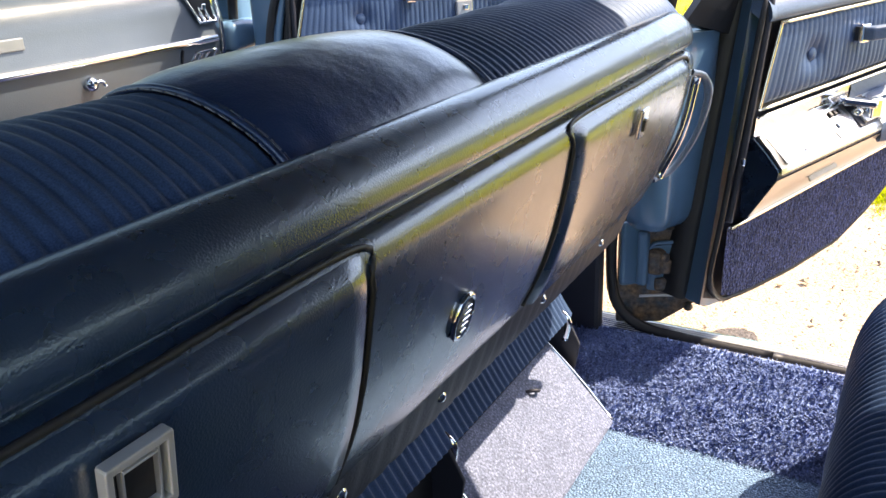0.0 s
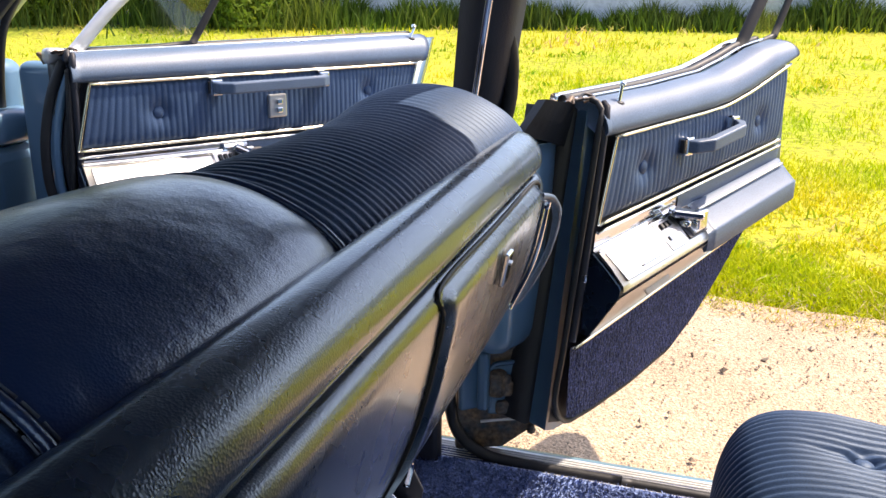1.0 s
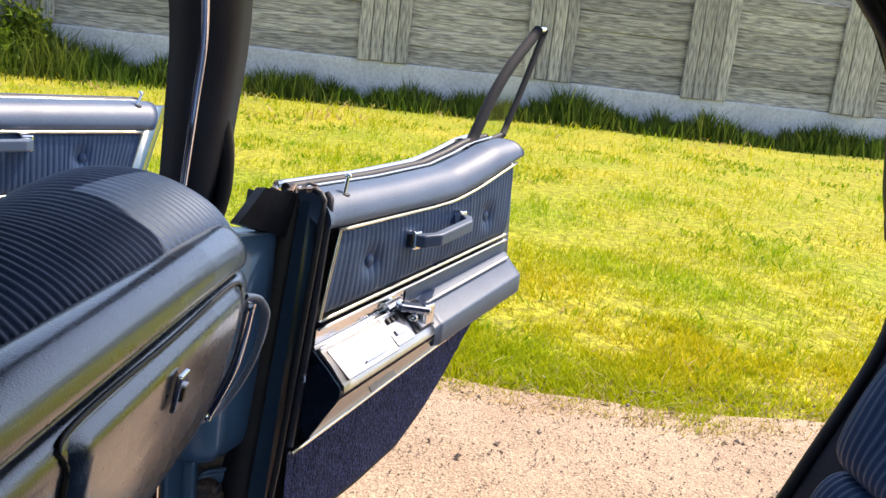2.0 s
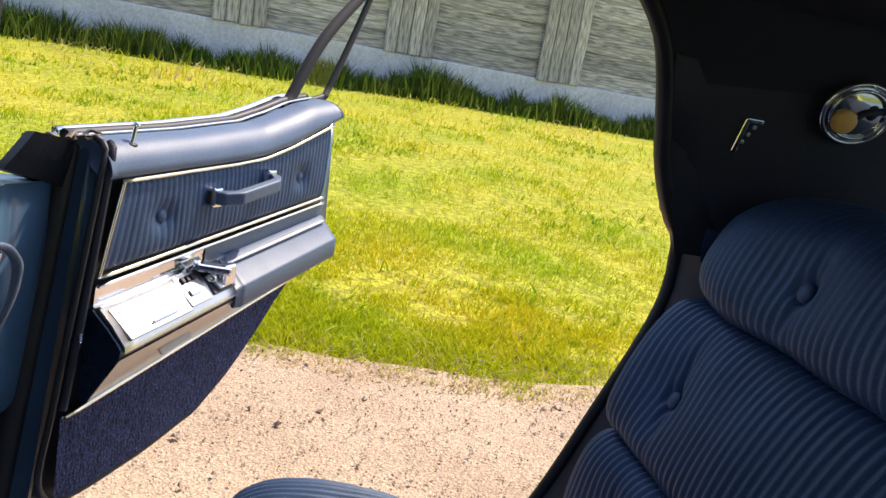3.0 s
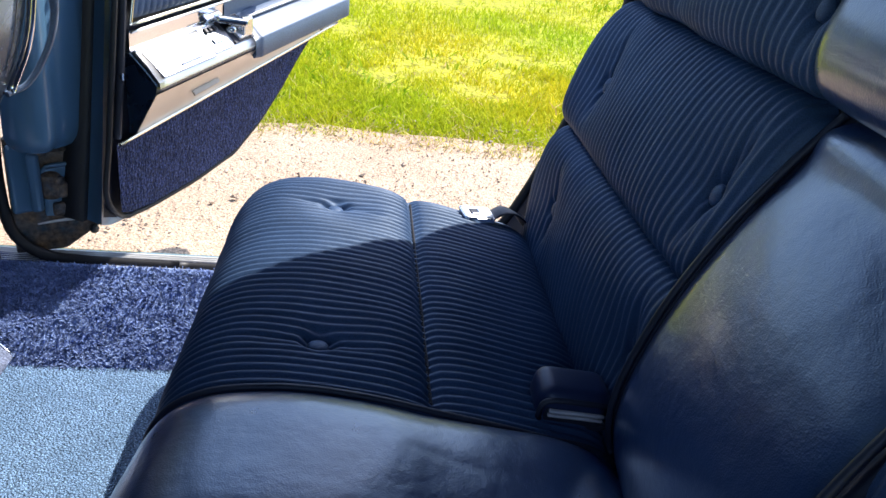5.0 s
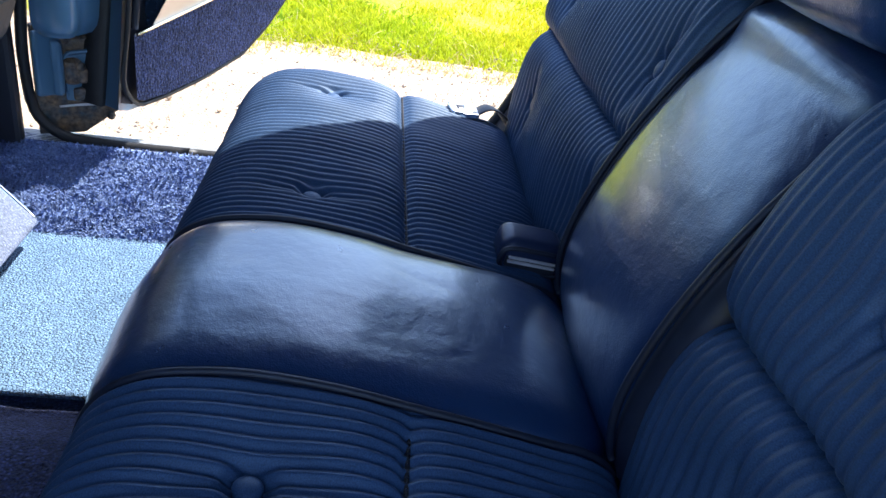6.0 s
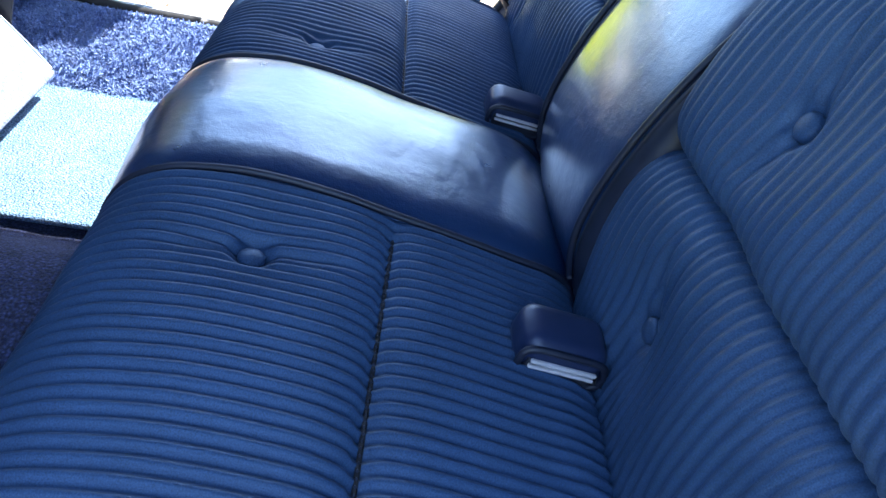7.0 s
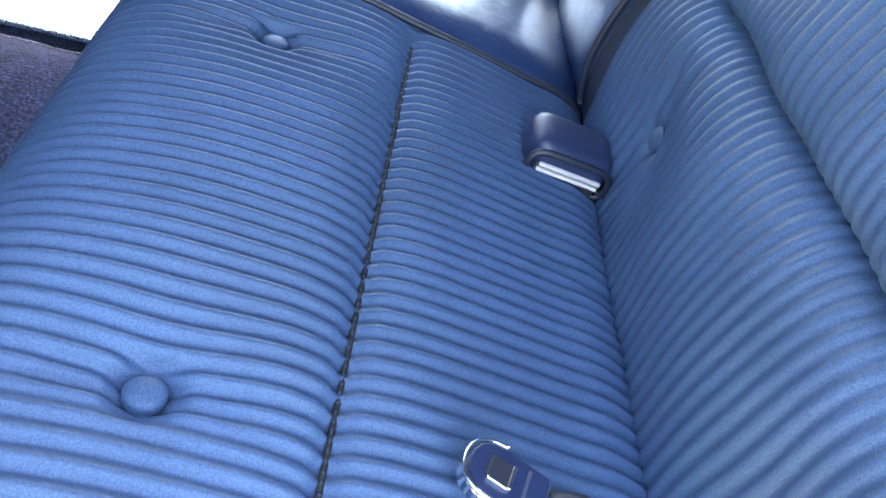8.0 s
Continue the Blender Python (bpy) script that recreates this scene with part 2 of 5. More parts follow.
def curve_points(ctrl, n):
    """A smooth curve of n points through the control points, by even arc length."""
    c = np.asarray(ctrl, float)
    p = np.vstack([2 * c[0] - c[1], c, 2 * c[-1] - c[-2]])
    out = []
    for i in range(len(c) - 1):
        t = np.linspace(0, 1, 24, endpoint=False)[:, None]
        a, b, d, e = p[i], p[i + 1], p[i + 2], p[i + 3]
        out.append(0.5 * (2 * b + (d - a) * t + (2 * a - 5 * b + 4 * d - e) * t ** 2 + (3 * b - a - 3 * d + e) * t ** 3))
    out = np.vstack(out + [c[-1:]])
    s = np.concatenate([[0], np.cumsum(np.linalg.norm(np.diff(out, axis=0), axis=1))])
    q = np.linspace(0, s[-1], n)
    return np.stack([np.interp(q, s, out[:, k]) for k in range(out.shape[1])], 1)


def tube(name, ctrl, radius, material, parent=None, label="", n=40, sides=8, flat=1.0, smooth_path=True, closed=False):
    path = curve_points(ctrl, n) if smooth_path else np.asarray(ctrl, float)
    n = len(path)
    tang = np.gradient(path, axis=0)
    tang /= np.linalg.norm(tang, axis=1)[:, None] + 1e-9
    ref = np.array([0.13, 0.21, 0.97]) if abs(tang[:, 2]).mean() < 0.75 else np.array([0.97, 0.2, 0.1])
    side = np.cross(tang, ref)
    side /= np.linalg.norm(side, axis=1)[:, None]
    up = np.cross(side, tang)
    ang = np.linspace(0, 2 * np.pi, sides, endpoint=False)
    pts = path[:, None] + radius * (np.cos(ang)[None, :, None] * side[:, None] + flat * np.sin(ang)[None, :, None] * up[:, None])
    return grid(name, pts, material, parent, label, close_v=True, caps=True)


def box_bm(size, at=(0, 0, 0), bevel=0.004, segments=2, turn=None):
    bm = bmesh.new()
    bmesh.ops.create_cube(bm, size=1)
    bmesh.ops.scale(bm, vec=size, verts=bm.verts)
    if bevel:
        bmesh.ops.bevel(bm, geom=bm.edges[:], offset=min(bevel, min(size) * 0.45), segments=segments, affect="EDGES", profile=0.5)
    if turn is not None:
        bmesh.ops.transform(bm, matrix=turn, verts=bm.verts)
    bmesh.ops.translate(bm, vec=at, verts=bm.verts)
    return bm


def prism_bm(outline, depth, bevel=0.003, axis="y"):
    """An outline of (a, b) pairs, thick along the axis: y means a is x and b is z, from y = depth[0] to depth[1]."""
    bm = bmesh.new()
    lo, hi = depth
    def at(a, b, d):
        return {"y": (a, d, b), "x": (d, a, b), "z": (a, b, d)}[axis]
    vs = [bm.verts.new(at(a, b, lo)) for a, b in outline]
    f = bm.faces.new(vs)
    ext = bmesh.ops.extrude_face_region(bm, geom=[f])
    mv = [v for v in ext["geom"] if isinstance(v, bmesh.types.BMVert)]
    k = {"y": (0, hi - lo, 0), "x": (hi - lo, 0, 0), "z": (0, 0, hi - lo)}[axis]
    bmesh.ops.translate(bm, vec=k, verts=mv)
    bmesh.ops.recalc_face_normals(bm, faces=bm.faces)
    if bevel:
        bmesh.ops.bevel(bm, geom=bm.edges[:], offset=bevel, segments=2, affect="EDGES", profile=0.5)
    return bm


def dome_mesh(name, radius, height, material, rings=6, sides=20):
    pts = []
    for i in range(rings + 1):
        a = i / rings * math.pi / 2
        pts.append([(radius * math.cos(a) * math.cos(b), radius * math.cos(a) * math.sin(b), height * math.sin(a)) for b in np.linspace(0, 2 * math.pi, sides, endpoint=False)])
    skirt = [(x, y, -height * 0.8) for x, y, z in pts[0]]
    pts = np.array([skirt] + pts)
    n, s = pts.shape[:2]
    faces = [(i * s + j, i * s + (j + 1) % s, (i + 1) * s + (j + 1) % s, (i + 1) * s + j) for i in range(n - 1) for j in range(s)]
    return mesh_of(name, pts.reshape(-1, 3).tolist(), faces, material)


def normals_of(prof):
    """Normals of a profile of (y, z) points that runs front to back over the top: they point up and out."""
    t = np.gradient(prof, axis=0)
    t /= np.linalg.norm(t, axis=1)[:, None] + 1e-9
    return np.stack([t[:, 1], -t[:, 0]], 1)


def along(axis_from, axis_to):
    """The turn that lays +z along the given direction."""
    return (Vector(axis_to) - Vector(axis_from)).to_track_quat("Z", "Y").to_matrix().to_4x4()

# ---- ground and distance ----
def height_at(x, y):
    """The road falls a little away to the left of the car; the meadow climbs gently to the fence."""
    x = np.clip(np.asarray(x, float), -6, 15)
    return 0.02 + 0.060 * (x + 0.6) + 0.02 * np.sin(x * 1.3 + 0.7) * np.sin(np.asarray(y) * 0.9) * np.clip((x - 2.4) / 3, 0, 1)


EDGE = 2.37


def edge_at(y):
    y = np.asarray(y, float)
    return EDGE + 0.03 * np.sin(y * 1.7) + 0.025 * np.sin(y * 4.3 + 1) + 0.02 * np.sin(y * 11) + 0.015 * np.sin(y * 23 + 2)


xs = np.concatenate([[-3000, -600, -120, -30, -8], np.linspace(-4, 16, 120), [22, 60, 300, 3000]])
ys = np.concatenate([[-3000, -600, -120, -40], np.linspace(-20, 24, 130), [40, 120, 600, 3000]])
gx, gy = np.meshgrid(xs, ys, indexing="ij")
gz = height_at(gx, gy)
ground = grid("ground", np.stack([gx, gy, gz - 0.015], -1), TURF)
tagged(ground, "sunlit green meadow rising gently from the track", "ground", kind="structure")
rng = np.random.default_rng(4)
ry = np.linspace(-30, 34, 260)
rx = np.linspace(0, 1, 60)
road_x = -3.2 + rx[None, :] * (edge_at(ry)[:, None] + 3.2)
road_z = height_at(road_x, ry[:, None] * np.ones_like(road_x)) + 0.004 + (0.006 * np.sin(road_x * 3.1 + 0.4 * np.sin(ry[:, None])) + 0.004 * np.sin(road_x * 31 + 0.8 * np.sin(ry[:, None] * 0.7)) * np.exp(-((road_x - 1.75) / 0.35) ** 2)) * (rx[None, :] < 0.98)
road = grid("road", np.stack([road_x, ry[:, None] * np.ones_like(road_x), road_z], -1), GRAVEL)
tagged(road, "pale sandy gravel track beside the car", "road", kind="structure")


def tufts(name, material, label, x, y, z, tall, width, lean=0.5):
    """Many single blades in one mesh."""
    n = len(x)
    a = rng.uniform(0, 2 * np.pi, n)
    h = tall * rng.uniform(0.5, 1.25, n)
    w = width * rng.uniform(0.6, 1.3, n)
    lx, ly = rng.normal(0, lean, n) * h, rng.normal(0, lean, n) * h
    base = np.stack([x, y, z], 1)
    s = np.stack([np.cos(a) * w, np.sin(a) * w, np.zeros(n)], 1)
    mid = base + np.stack([lx * 0.4, ly * 0.4, h * 0.6], 1)
    tip = base + np.stack([lx, ly, h], 1)
    v = np.stack([base - s, base + s, mid + s * 0.7, mid - s * 0.7, tip], 1).reshape(-1, 3)
    k = np.arange(n)[:, None] * 5
    quads = (k + np.array([0, 1, 2, 3])).tolist()
    tris = (k + np.array([3, 2, 4])).tolist()
    ob = add(name, mesh_of(name, v.tolist(), quads + tris, material, smooth=False))
    return tagged(ob, label, "grass", kind="stuff")


n = 160000
r = 1 / np.sqrt(rng.uniform(1 / 12.8 ** 2, 1 / 2.4 ** 2, n))
az = rng.uniform(radians(-34), radians(50), n)
tx, ty = -0.3 + r * np.cos(az) * 1.06, 0.1 + r * np.sin(az)
keep = (tx > edge_at(ty) - 0.14 + rng.exponential(0.10, n)) & (tx < 12.9)
tx, ty = tx[keep], ty[keep]
clump = np.array([noise.noise((a * 1.3, b * 1.3, 2)) + 0.6 * noise.noise((a * 5, b * 5, 7)) for a, b in zip(tx, ty)])
keep = rng.uniform(-0.55, 0.25, len(tx)) < clump - 0.25 * np.clip(1 - (tx - EDGE) / 0.7, 0, 1)
tx, ty, clump = tx[keep], ty[keep], clump[keep]
far = np.clip(tx / 8, 0.6, 1.5)
tufts("meadow_grass", GRASS, "short yellow-green meadow grass in full sun", tx, ty, height_at(tx, ty) - 0.02, 0.075 * far * (0.8 + 0.5 * np.clip(clump, -0.4, 0.6)), 0.006 * far)
n = 19000
ty = rng.uniform(-9, 13, n)
FN = Vector((math.cos(radians(7)), math.sin(radians(7)), 0))
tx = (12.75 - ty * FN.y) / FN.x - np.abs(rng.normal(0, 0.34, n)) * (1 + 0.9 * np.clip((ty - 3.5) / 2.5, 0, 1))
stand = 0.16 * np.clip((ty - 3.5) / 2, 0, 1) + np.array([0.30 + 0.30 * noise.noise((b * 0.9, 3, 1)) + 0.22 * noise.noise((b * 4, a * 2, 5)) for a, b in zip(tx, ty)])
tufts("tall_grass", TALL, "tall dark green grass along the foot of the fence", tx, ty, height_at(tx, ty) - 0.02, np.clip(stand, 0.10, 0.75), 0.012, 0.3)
# broad-leaved weeds in loose patches, and bleached stalks where the turf thins out
n = 26000
tx, ty = rng.uniform(2.45, 11, n), rng.uniform(-6, 8, n)
patch = np.array([noise.noise((a * 0.8, b * 0.8, 11)) + 0.7 * noise.noise((a * 3.1, b * 3.1, 4)) for a, b in zip(tx, ty)])
keep = patch > 0.38
tx, ty = tx[keep], ty[keep]
tufts("weeds", WEED, "low broad-leaved green weeds among the grass", tx, ty, height_at(tx, ty) - 0.01, 0.045, 0.009 * np.clip(tx / 5, 0.7, 1.4), 0.9)
n = 9000
ty = rng.uniform(-3.5, 6.5, n)
tx = edge_at(ty) + rng.exponential(0.22, n) - 0.16
tufts("dry_grass", STRAW, "thin bleached grass at the edge of the gravel", tx, ty, height_at(tx, ty) - 0.01, 0.035, 0.0032, 1.1)
n = 1500
tx, ty = rng.uniform(8.8, 12.3, n), rng.uniform(-7, 9, n)
keep = np.array([noise.noise((a * 0.5, b * 0.9, 8)) for a, b in zip(tx, ty)]) > 0.1
tx, ty = tx[keep], ty[keep]
tufts("mown_hay", STRAW, "pale drying grass lying in loose rows", tx, ty, height_at(tx, ty) + 0.02, 0.07, 0.012, 1.3)
n = 10000
sx, sy = rng.uniform(1.0, 2.5, n), rng.uniform(-2.6, 3.2, n)
v, f = [], []
for i in range(n):
    q = rng.uniform(0.002, 0.0048) * (2.4 if rng.random() < 0.03 else 1)
    c = np.array([sx[i], sy[i], float(height_at(sx[i], sy[i])) + 0.006 + q * 0.3])
    o = rng.normal(0, 0.25, (6, 3))
    dirs = np.array([[1, 0, 0], [-1, 0, 0], [0, 1, 0], [0, -1, 0], [0, 0, 0.7], [0, 0, -0.7]]) + o
    k = len(v)
    v += (c + dirs * q).tolist()
    f += [(k + a, k + b, k + c2) for a, b, c2 in ((0, 2, 4), (2, 1, 4), (1, 3, 4), (3, 0, 4), (2, 0, 5), (1, 2, 5), (3, 1, 5), (0, 3, 5))]
tagged(add("gravel_stones", mesh_of("gravel_stones", v, f, STONE, smooth=False)), "small loose stones scattered on the gravel", "gravel", kind="stuff")


def fence():
    """A weathered wooden fence on a pale concrete footing: broad posts of upright boards, bays of level boards."""
    fen = thing("fence", "weathered grey wooden fence on a pale concrete footing", "fence",
                Matrix.Translation(Vector((13 * FN.x, 13 * FN.y, 0))) @ pose(0, 0, 0, 0, 0, 97))
    part("footing", box_bm((40, 0.35, 1.6), (0, 0, 1.47 - 0.8), 0.03), CONCRETE, fen, "pale grey-white concrete footing")
    part("backing", box_bm((26, 0.03, 1.9), (0.5, 0.03, 1.47 + 0.95), 0.004), WOOD, fen, "dark weathered backing boards")
    level = box_bm((2.1, 0.05, 0.286), (0, 0, 0), 0.012)
    lm = bpy.data.meshes.new("board")
    level.to_mesh(lm)
    level.free()
    lm.materials.append(WOOD)
    up = box_bm((1.9, 0.06, 0.19), (0, 0, 0), 0.012)
    um = bpy.data.meshes.new("post_board")
    up.to_mesh(um)
    up.free()
    um.materials.append(WOOD)
    rnd = random.Random(5)
    for k in range(-4, 6):
        x0 = -0.15 + k * 2.65
        for j in range(4):
            add("post_board", um, fen, m=pose(x0 - 0.3 + j * 0.2, 0.19 + rnd.uniform(-0.008, 0.008), 1.47 + 0.95 + rnd.uniform(-0.03, 0.0), 0, -90, 0) )
        for j in range(6):
            add("board", lm, fen, m=pose(x0 + 1.32, 0.09 + rnd.uniform(-0.012, 0.012), 1.47 + 0.14 + j * 0.29, rnd.uniform(-2, 2), rnd.uniform(-0.5, 0.5), 0))


fence()


def bush(x, y, z, rad, tall, count, seed):
    b = thing("bush", "dense green leafy bush beside the fence", "bush", Matrix.Translation((x, y, z)))
    g = np.random.default_rng(seed)
    for i in range(7):
        a = g.uniform(0, 6.28)
        tube("stem", [(0, 0, -0.05), (0.2 * math.cos(a), 0.2 * math.sin(a), tall * 0.4), (rad * 0.6 * math.cos(a), rad * 0.6 * math.sin(a), tall * 0.8)], 0.025, WOOD, b, n=8, sides=6)
    blobs = [(g.uniform(-rad, rad) * 0.75, g.uniform(-rad, rad) * 0.75, g.uniform(0.08, 0.85) * tall, g.uniform(0.25, 0.5) * rad) for i in range(26)]
    v, f = [], []
    for i in range(count):
        bx, by, bz, br = blobs[g.integers(len(blobs))]
        d = g.normal(0, 1, 3)
        d /= np.linalg.norm(d)
        c = np.array([bx, by, bz]) + d * br * g.uniform(0.6, 1.1)
        if c[2] < 0:
            c[2] = -c[2] * 0.3
        s, t = g.normal(0, 1, 3), g.normal(0, 1, 3)
        s *= 0.05 / np.linalg.norm(s)
        t *= 0.03 / np.linalg.norm(t)
        k = len(v)
        v += [c - s, c + t, c + s, c - t]
        f.append((k, k + 1, k + 2, k + 3))
    add("crown", mesh_of("crown", v, f, LEAVES, smooth=False), b)


bush(11.35, 7.35, float(height_at(11.35, 7.35)), 1.15, 1.9, 12000, 2)
bush(11.0, 9.9, float(height_at(11, 9.9)), 1.6, 1.9, 11000, 6)

# ---- car body ----
body = thing("sedan", "blue four-door sedan standing with its doors open on gravel", "car")


def side(name, points, material, label="", **k):
    return grid(name, points, material, body, label, **k)


# roof: a shallow crowned shell with a headliner below
rxs = np.linspace(-0.64, 0.64, 17)
rys = np.linspace(-0.80, 1.02, 19)
outer = np.array([[(x, y, 1.42 - 0.10 * (x / 0.64) ** 2 * 0.5 - 0.03 * ((y - 0.1) / 0.9) ** 2) for y in rys] for x in rxs])
inner = outer - np.array([0, 0, 0.035])
side("roof", outer, PAINT)
side("headliner", inner, TRIM, "black headlining", flip=True)
for sgn in (-1, 1):
    tube("roof_rail", [(sgn * 0.64, y, 1.358 - 0.03 * ((y - 0.1) / 0.9) ** 2) for y in np.linspace(-0.80, 1.02, 10)], 0.022, TRIM, body)

# floor pan with tunnel and the rise towards the sills
fx = np.concatenate([np.linspace(-0.90, -0.66, 9), np.linspace(-0.6, 0.6, 61), np.linspace(0.66, 0.90, 9)])
fy = np.linspace(-0.5, 1.75, 60)


def floor_z(x):
    z = 0.262
    if abs(x) < 0.22:
        z += 0.10 * (0.5 + 0.5 * math.cos(math.pi * abs(x) / 0.22)) ** 0.6
    if abs(x) > 0.66:
        z += 0.12 * min(1, (abs(x) - 0.66) / 0.19) ** 0.8
    return z


carpet = np.array([[(x, y, floor_z(x) + 0.003 * noise.noise((x * 30, y * 30, 0))) for y in fy] for x in fx])
side("floor_carpet", carpet, CARPET, "navy cut-pile carpet")
side("sill_carpet", np.array([[(x, y, floor_z(x) + 0.003 + 0.002 * noise.noise((x * 40, y * 40, 5))) for y in np.linspace(-0.06, 0.82, 60)] for x in np.linspace(0.64, 0.862, 24)]), CARPET_BLUE, "blue cut-pile carpet rising to the sill")
part("floor_pan", box_bm((1.84, 2.6, 0.05), (0, 0.55, 0.20), 0.01), DARK, body)
for sgn in (-1, 1):
    part("sill", box_bm((0.12, 1.9, 0.16), (sgn * 0.905, 0.62, 0.292), 0.02, 3), PAINT, body)
    part("sill_plate", box_bm((0.072, 1.86, 0.006), (sgn * 0.892, 0.62, 0.378), 0.002), BRUSHED, body, "ribbed aluminium sill plate")
    for i in range(8):
        part("sill_rib", box_bm((0.003, 1.84, 0.003), (sgn * (0.866 + i * 0.0075), 0.62, 0.3815), 0.001, 1), BRUSHED, body)


def mirror_x(points, sgn):
    return [(sgn * p[0], *p[1:]) for p in points]


for sgn in (1, -1):
    # centre pillar: painted column, black upper post
    ring = []
    for z in np.concatenate([[0.598, 0.604, 0.615], np.linspace(0.63, 0.945, 10)]):
        t = max(0.0, 1 - (z - 0.598) / 0.032)
        cx, cy, k = 0.890, 0.530, 1 - 0.35 * t * t
        lean = -0.02 * (z - 0.6)
        ring.append([(sgn * (cx + (x - cx) * k), cy + (y - cy) * k + lean, z) for x, y in ((0.838, 0.570), (0.834, 0.525), (0.845, 0.502), (0.864, 0.493), (0.873, 0.498), (0.885, 0.488), (0.905, 0.477), (0.926, 0.468), (0.945, 0.460), (0.958, 0.470), (0.930, 0.570))])
    grid("pillar_lower", np.array(ring), PAINT, body, "painted blue door pillar", close_v=True, caps=True)
    base = part("pillar_base", prism_bm([(-0.085, 0.11), (0.085, 0.11), (0.085, -0.055), (0.0, -0.112), (-0.085, -0.112)], (-0.009, 0.009), 0.004), RUSTY, body, "dirty, rust-stained hinge recess")
    base.matrix_basis = Matrix.Translation((sgn * 0.926, 0.520, 0.500)) @ Matrix.Rotation(radians(-66 if sgn > 0 else 246), 4, "Z")
    plate = part("recess_plate", prism_bm([(-0.03, 0.05), (0.05, 0.06), (0.055, -0.03), (0.02, -0.045), (-0.03, -0.04)], (-0.016, -0.007), 0.003), PAINT, base, "scuffed blue recess plate")
    for bx, bz in ((-0.005, 0.03), (0.03, 0.025), (0.0, -0.02), (0.05, -0.075)):
        add("bolt", dome_mesh("bolt", 0.009, 0.008, RUSTY, 3, 8), base, m=Matrix.Translation((bx, -0.016, bz)) @ pose(0, 0, 0, 90, 0, 0))
    tube("pressed_rim", [(-0.025, -0.013, -0.030), (-0.028, -0.014, 0.045), (0.0, -0.014, 0.058), (0.045, -0.014, 0.052), (0.052, -0.014, 0.0), (0.046, -0.013, -0.028)], 0.004, PAINT, base, "pressed steel rim", n=36, sides=6)
    tube("check_arm", [(-0.045, -0.026, -0.048), (0.0, -0.030, -0.044), (0.060, -0.026, -0.046)], 0.0028, BRUSHED, base, "worn steel check arm", n=12, sides=6)
    part("hinge_block", box_bm((0.034, 0.016, 0.030), (-0.004, -0.020, 0.012), 0.006, 3), RUSTY, base, "rust-stained hinge block")
    part("hinge_block", box_bm((0.046, 0.014, 0.026), (0.006, -0.019, -0.026), 0.006, 3), RUSTY, base)
    part("slot", box_bm((0.012, 0.006, 0.020), (-0.040, -0.010, 0.010), 0.004, 2), DARK, base)
    part("base_panel", box_bm((0.045, 0.016, 0.13), (0, 0, 0), 0.008, 3, turn=Matrix.Rotation(radians(-50 * sgn), 4, "Z")), PAINT, body).location = (sgn * 0.892, 0.572, 0.535)
    part("pillar_foot", box_bm((0.030, 0.26, 0.42), (sgn * 0.858, 0.745, 0.58), 0.01), TRIM, body, "black lower pillar trim")
    boot = []
    for k in np.linspace(0, 1, 8):
        lift = 0.002 * math.sin(math.pi * k)
        top = np.array((0.905, 0.466, 1.016)) * (1 - k) + np.array((0.960, 0.428, 1.004)) * k + (-lift, -lift, 0)
        low = np.array((0.884, 0.497, 0.962)) * (1 - k) + np.array((0.955, 0.440, 0.935)) * k + (-lift, -lift, 0)
        back = np.array((0.012, 0.016, -0.003))
        boot.append([(sgn * p[0], p[1], p[2]) for p in (low, low * 0.5 + top * 0.5 + (-0.0008, -0.0008, 0), top, top + back, low + back)])
    grid("pillar_boot", np.array(boot), RUBBER, body, "black rubber pillar boot", close_v=True, caps=True).data.shade_flat()
    post = []
    for z in np.linspace(0.940, 1.37, 11):
        x = 0.880 - (z - 1.0) * 0.47 - 0.45 * max(0, z - 1.22)
        y0, y1 = 0.527 - 0.235 * (z - 1.0), 0.605 - 0.20 * (z - 1.0)
        post.append([(sgn * (x - 0.03), y0 + 0.01, z), (sgn * (x + 0.01), y0 - 0.004, z), (sgn * (x + 0.03), y0 + 0.02, z), (sgn * (x + 0.03), y1, z), (sgn * (x - 0.025), y1, z), (sgn * (x - 0.04), (y0 + y1) / 2, z)])
    grid("pillar_post", np.array(post), TRIM, body, "black window post", close_v=True, caps=True)
    tube("post_channel", [(sgn * (0.880 - (z - 1.0) * 0.47 - 0.45 * max(0, z - 1.22) - 0.037), 0.567 - 0.24 * (z - 1.0), z) for z in np.linspace(0.99, 1.36, 6)], 0.006, CHROME, body)
    # rubber seals round the rear door opening
    tube("door_seal", mirror_x([(0.645, 0.525, 1.35), (0.70, 0.520, 1.29), (0.79, 0.515, 1.17), (0.866, 0.515, 1.02), (0.868, 0.575, 0.80), (0.876, 0.602, 0.62), (0.880, 0.607, 0.52), (0.880, 0.595, 0.435), (0.880, 0.545, 0.392), (0.88, 0.46, 0.383), (0.88, 0.30, 0.381)], sgn), 0.011, RUBBER, body, n=70)
    tube("door_seal", mirror_x([(0.632, -0.200, 1.35), (0.668, -0.282, 1.265), (0.745, -0.350, 1.12), (0.80, -0.405, 1.045), (0.855, -0.445, 1.02), (0.875, -0.463, 0.985), (0.88, -0.460, 0.89), (0.88, -0.401, 0.73), (0.88, -0.309, 0.518), (0.88, -0.20, 0.41), (0.88, -0.05, 0.381), (0.88, 0.30, 0.380)], sgn), 0.011, RUBBER, body, n=90)
    # rear quarter: trim inside, painted skin outside
    edge = curve_points([(-0.302, 1.255), (-0.36, 1.12), (-0.405, 1.045), (-0.447, 1.02), (-0.463, 0.985), (-0.460, 0.89), (-0.401, 0.73), (-0.309, 0.518), (-0.20, 0.41)], 40)
    rows = []
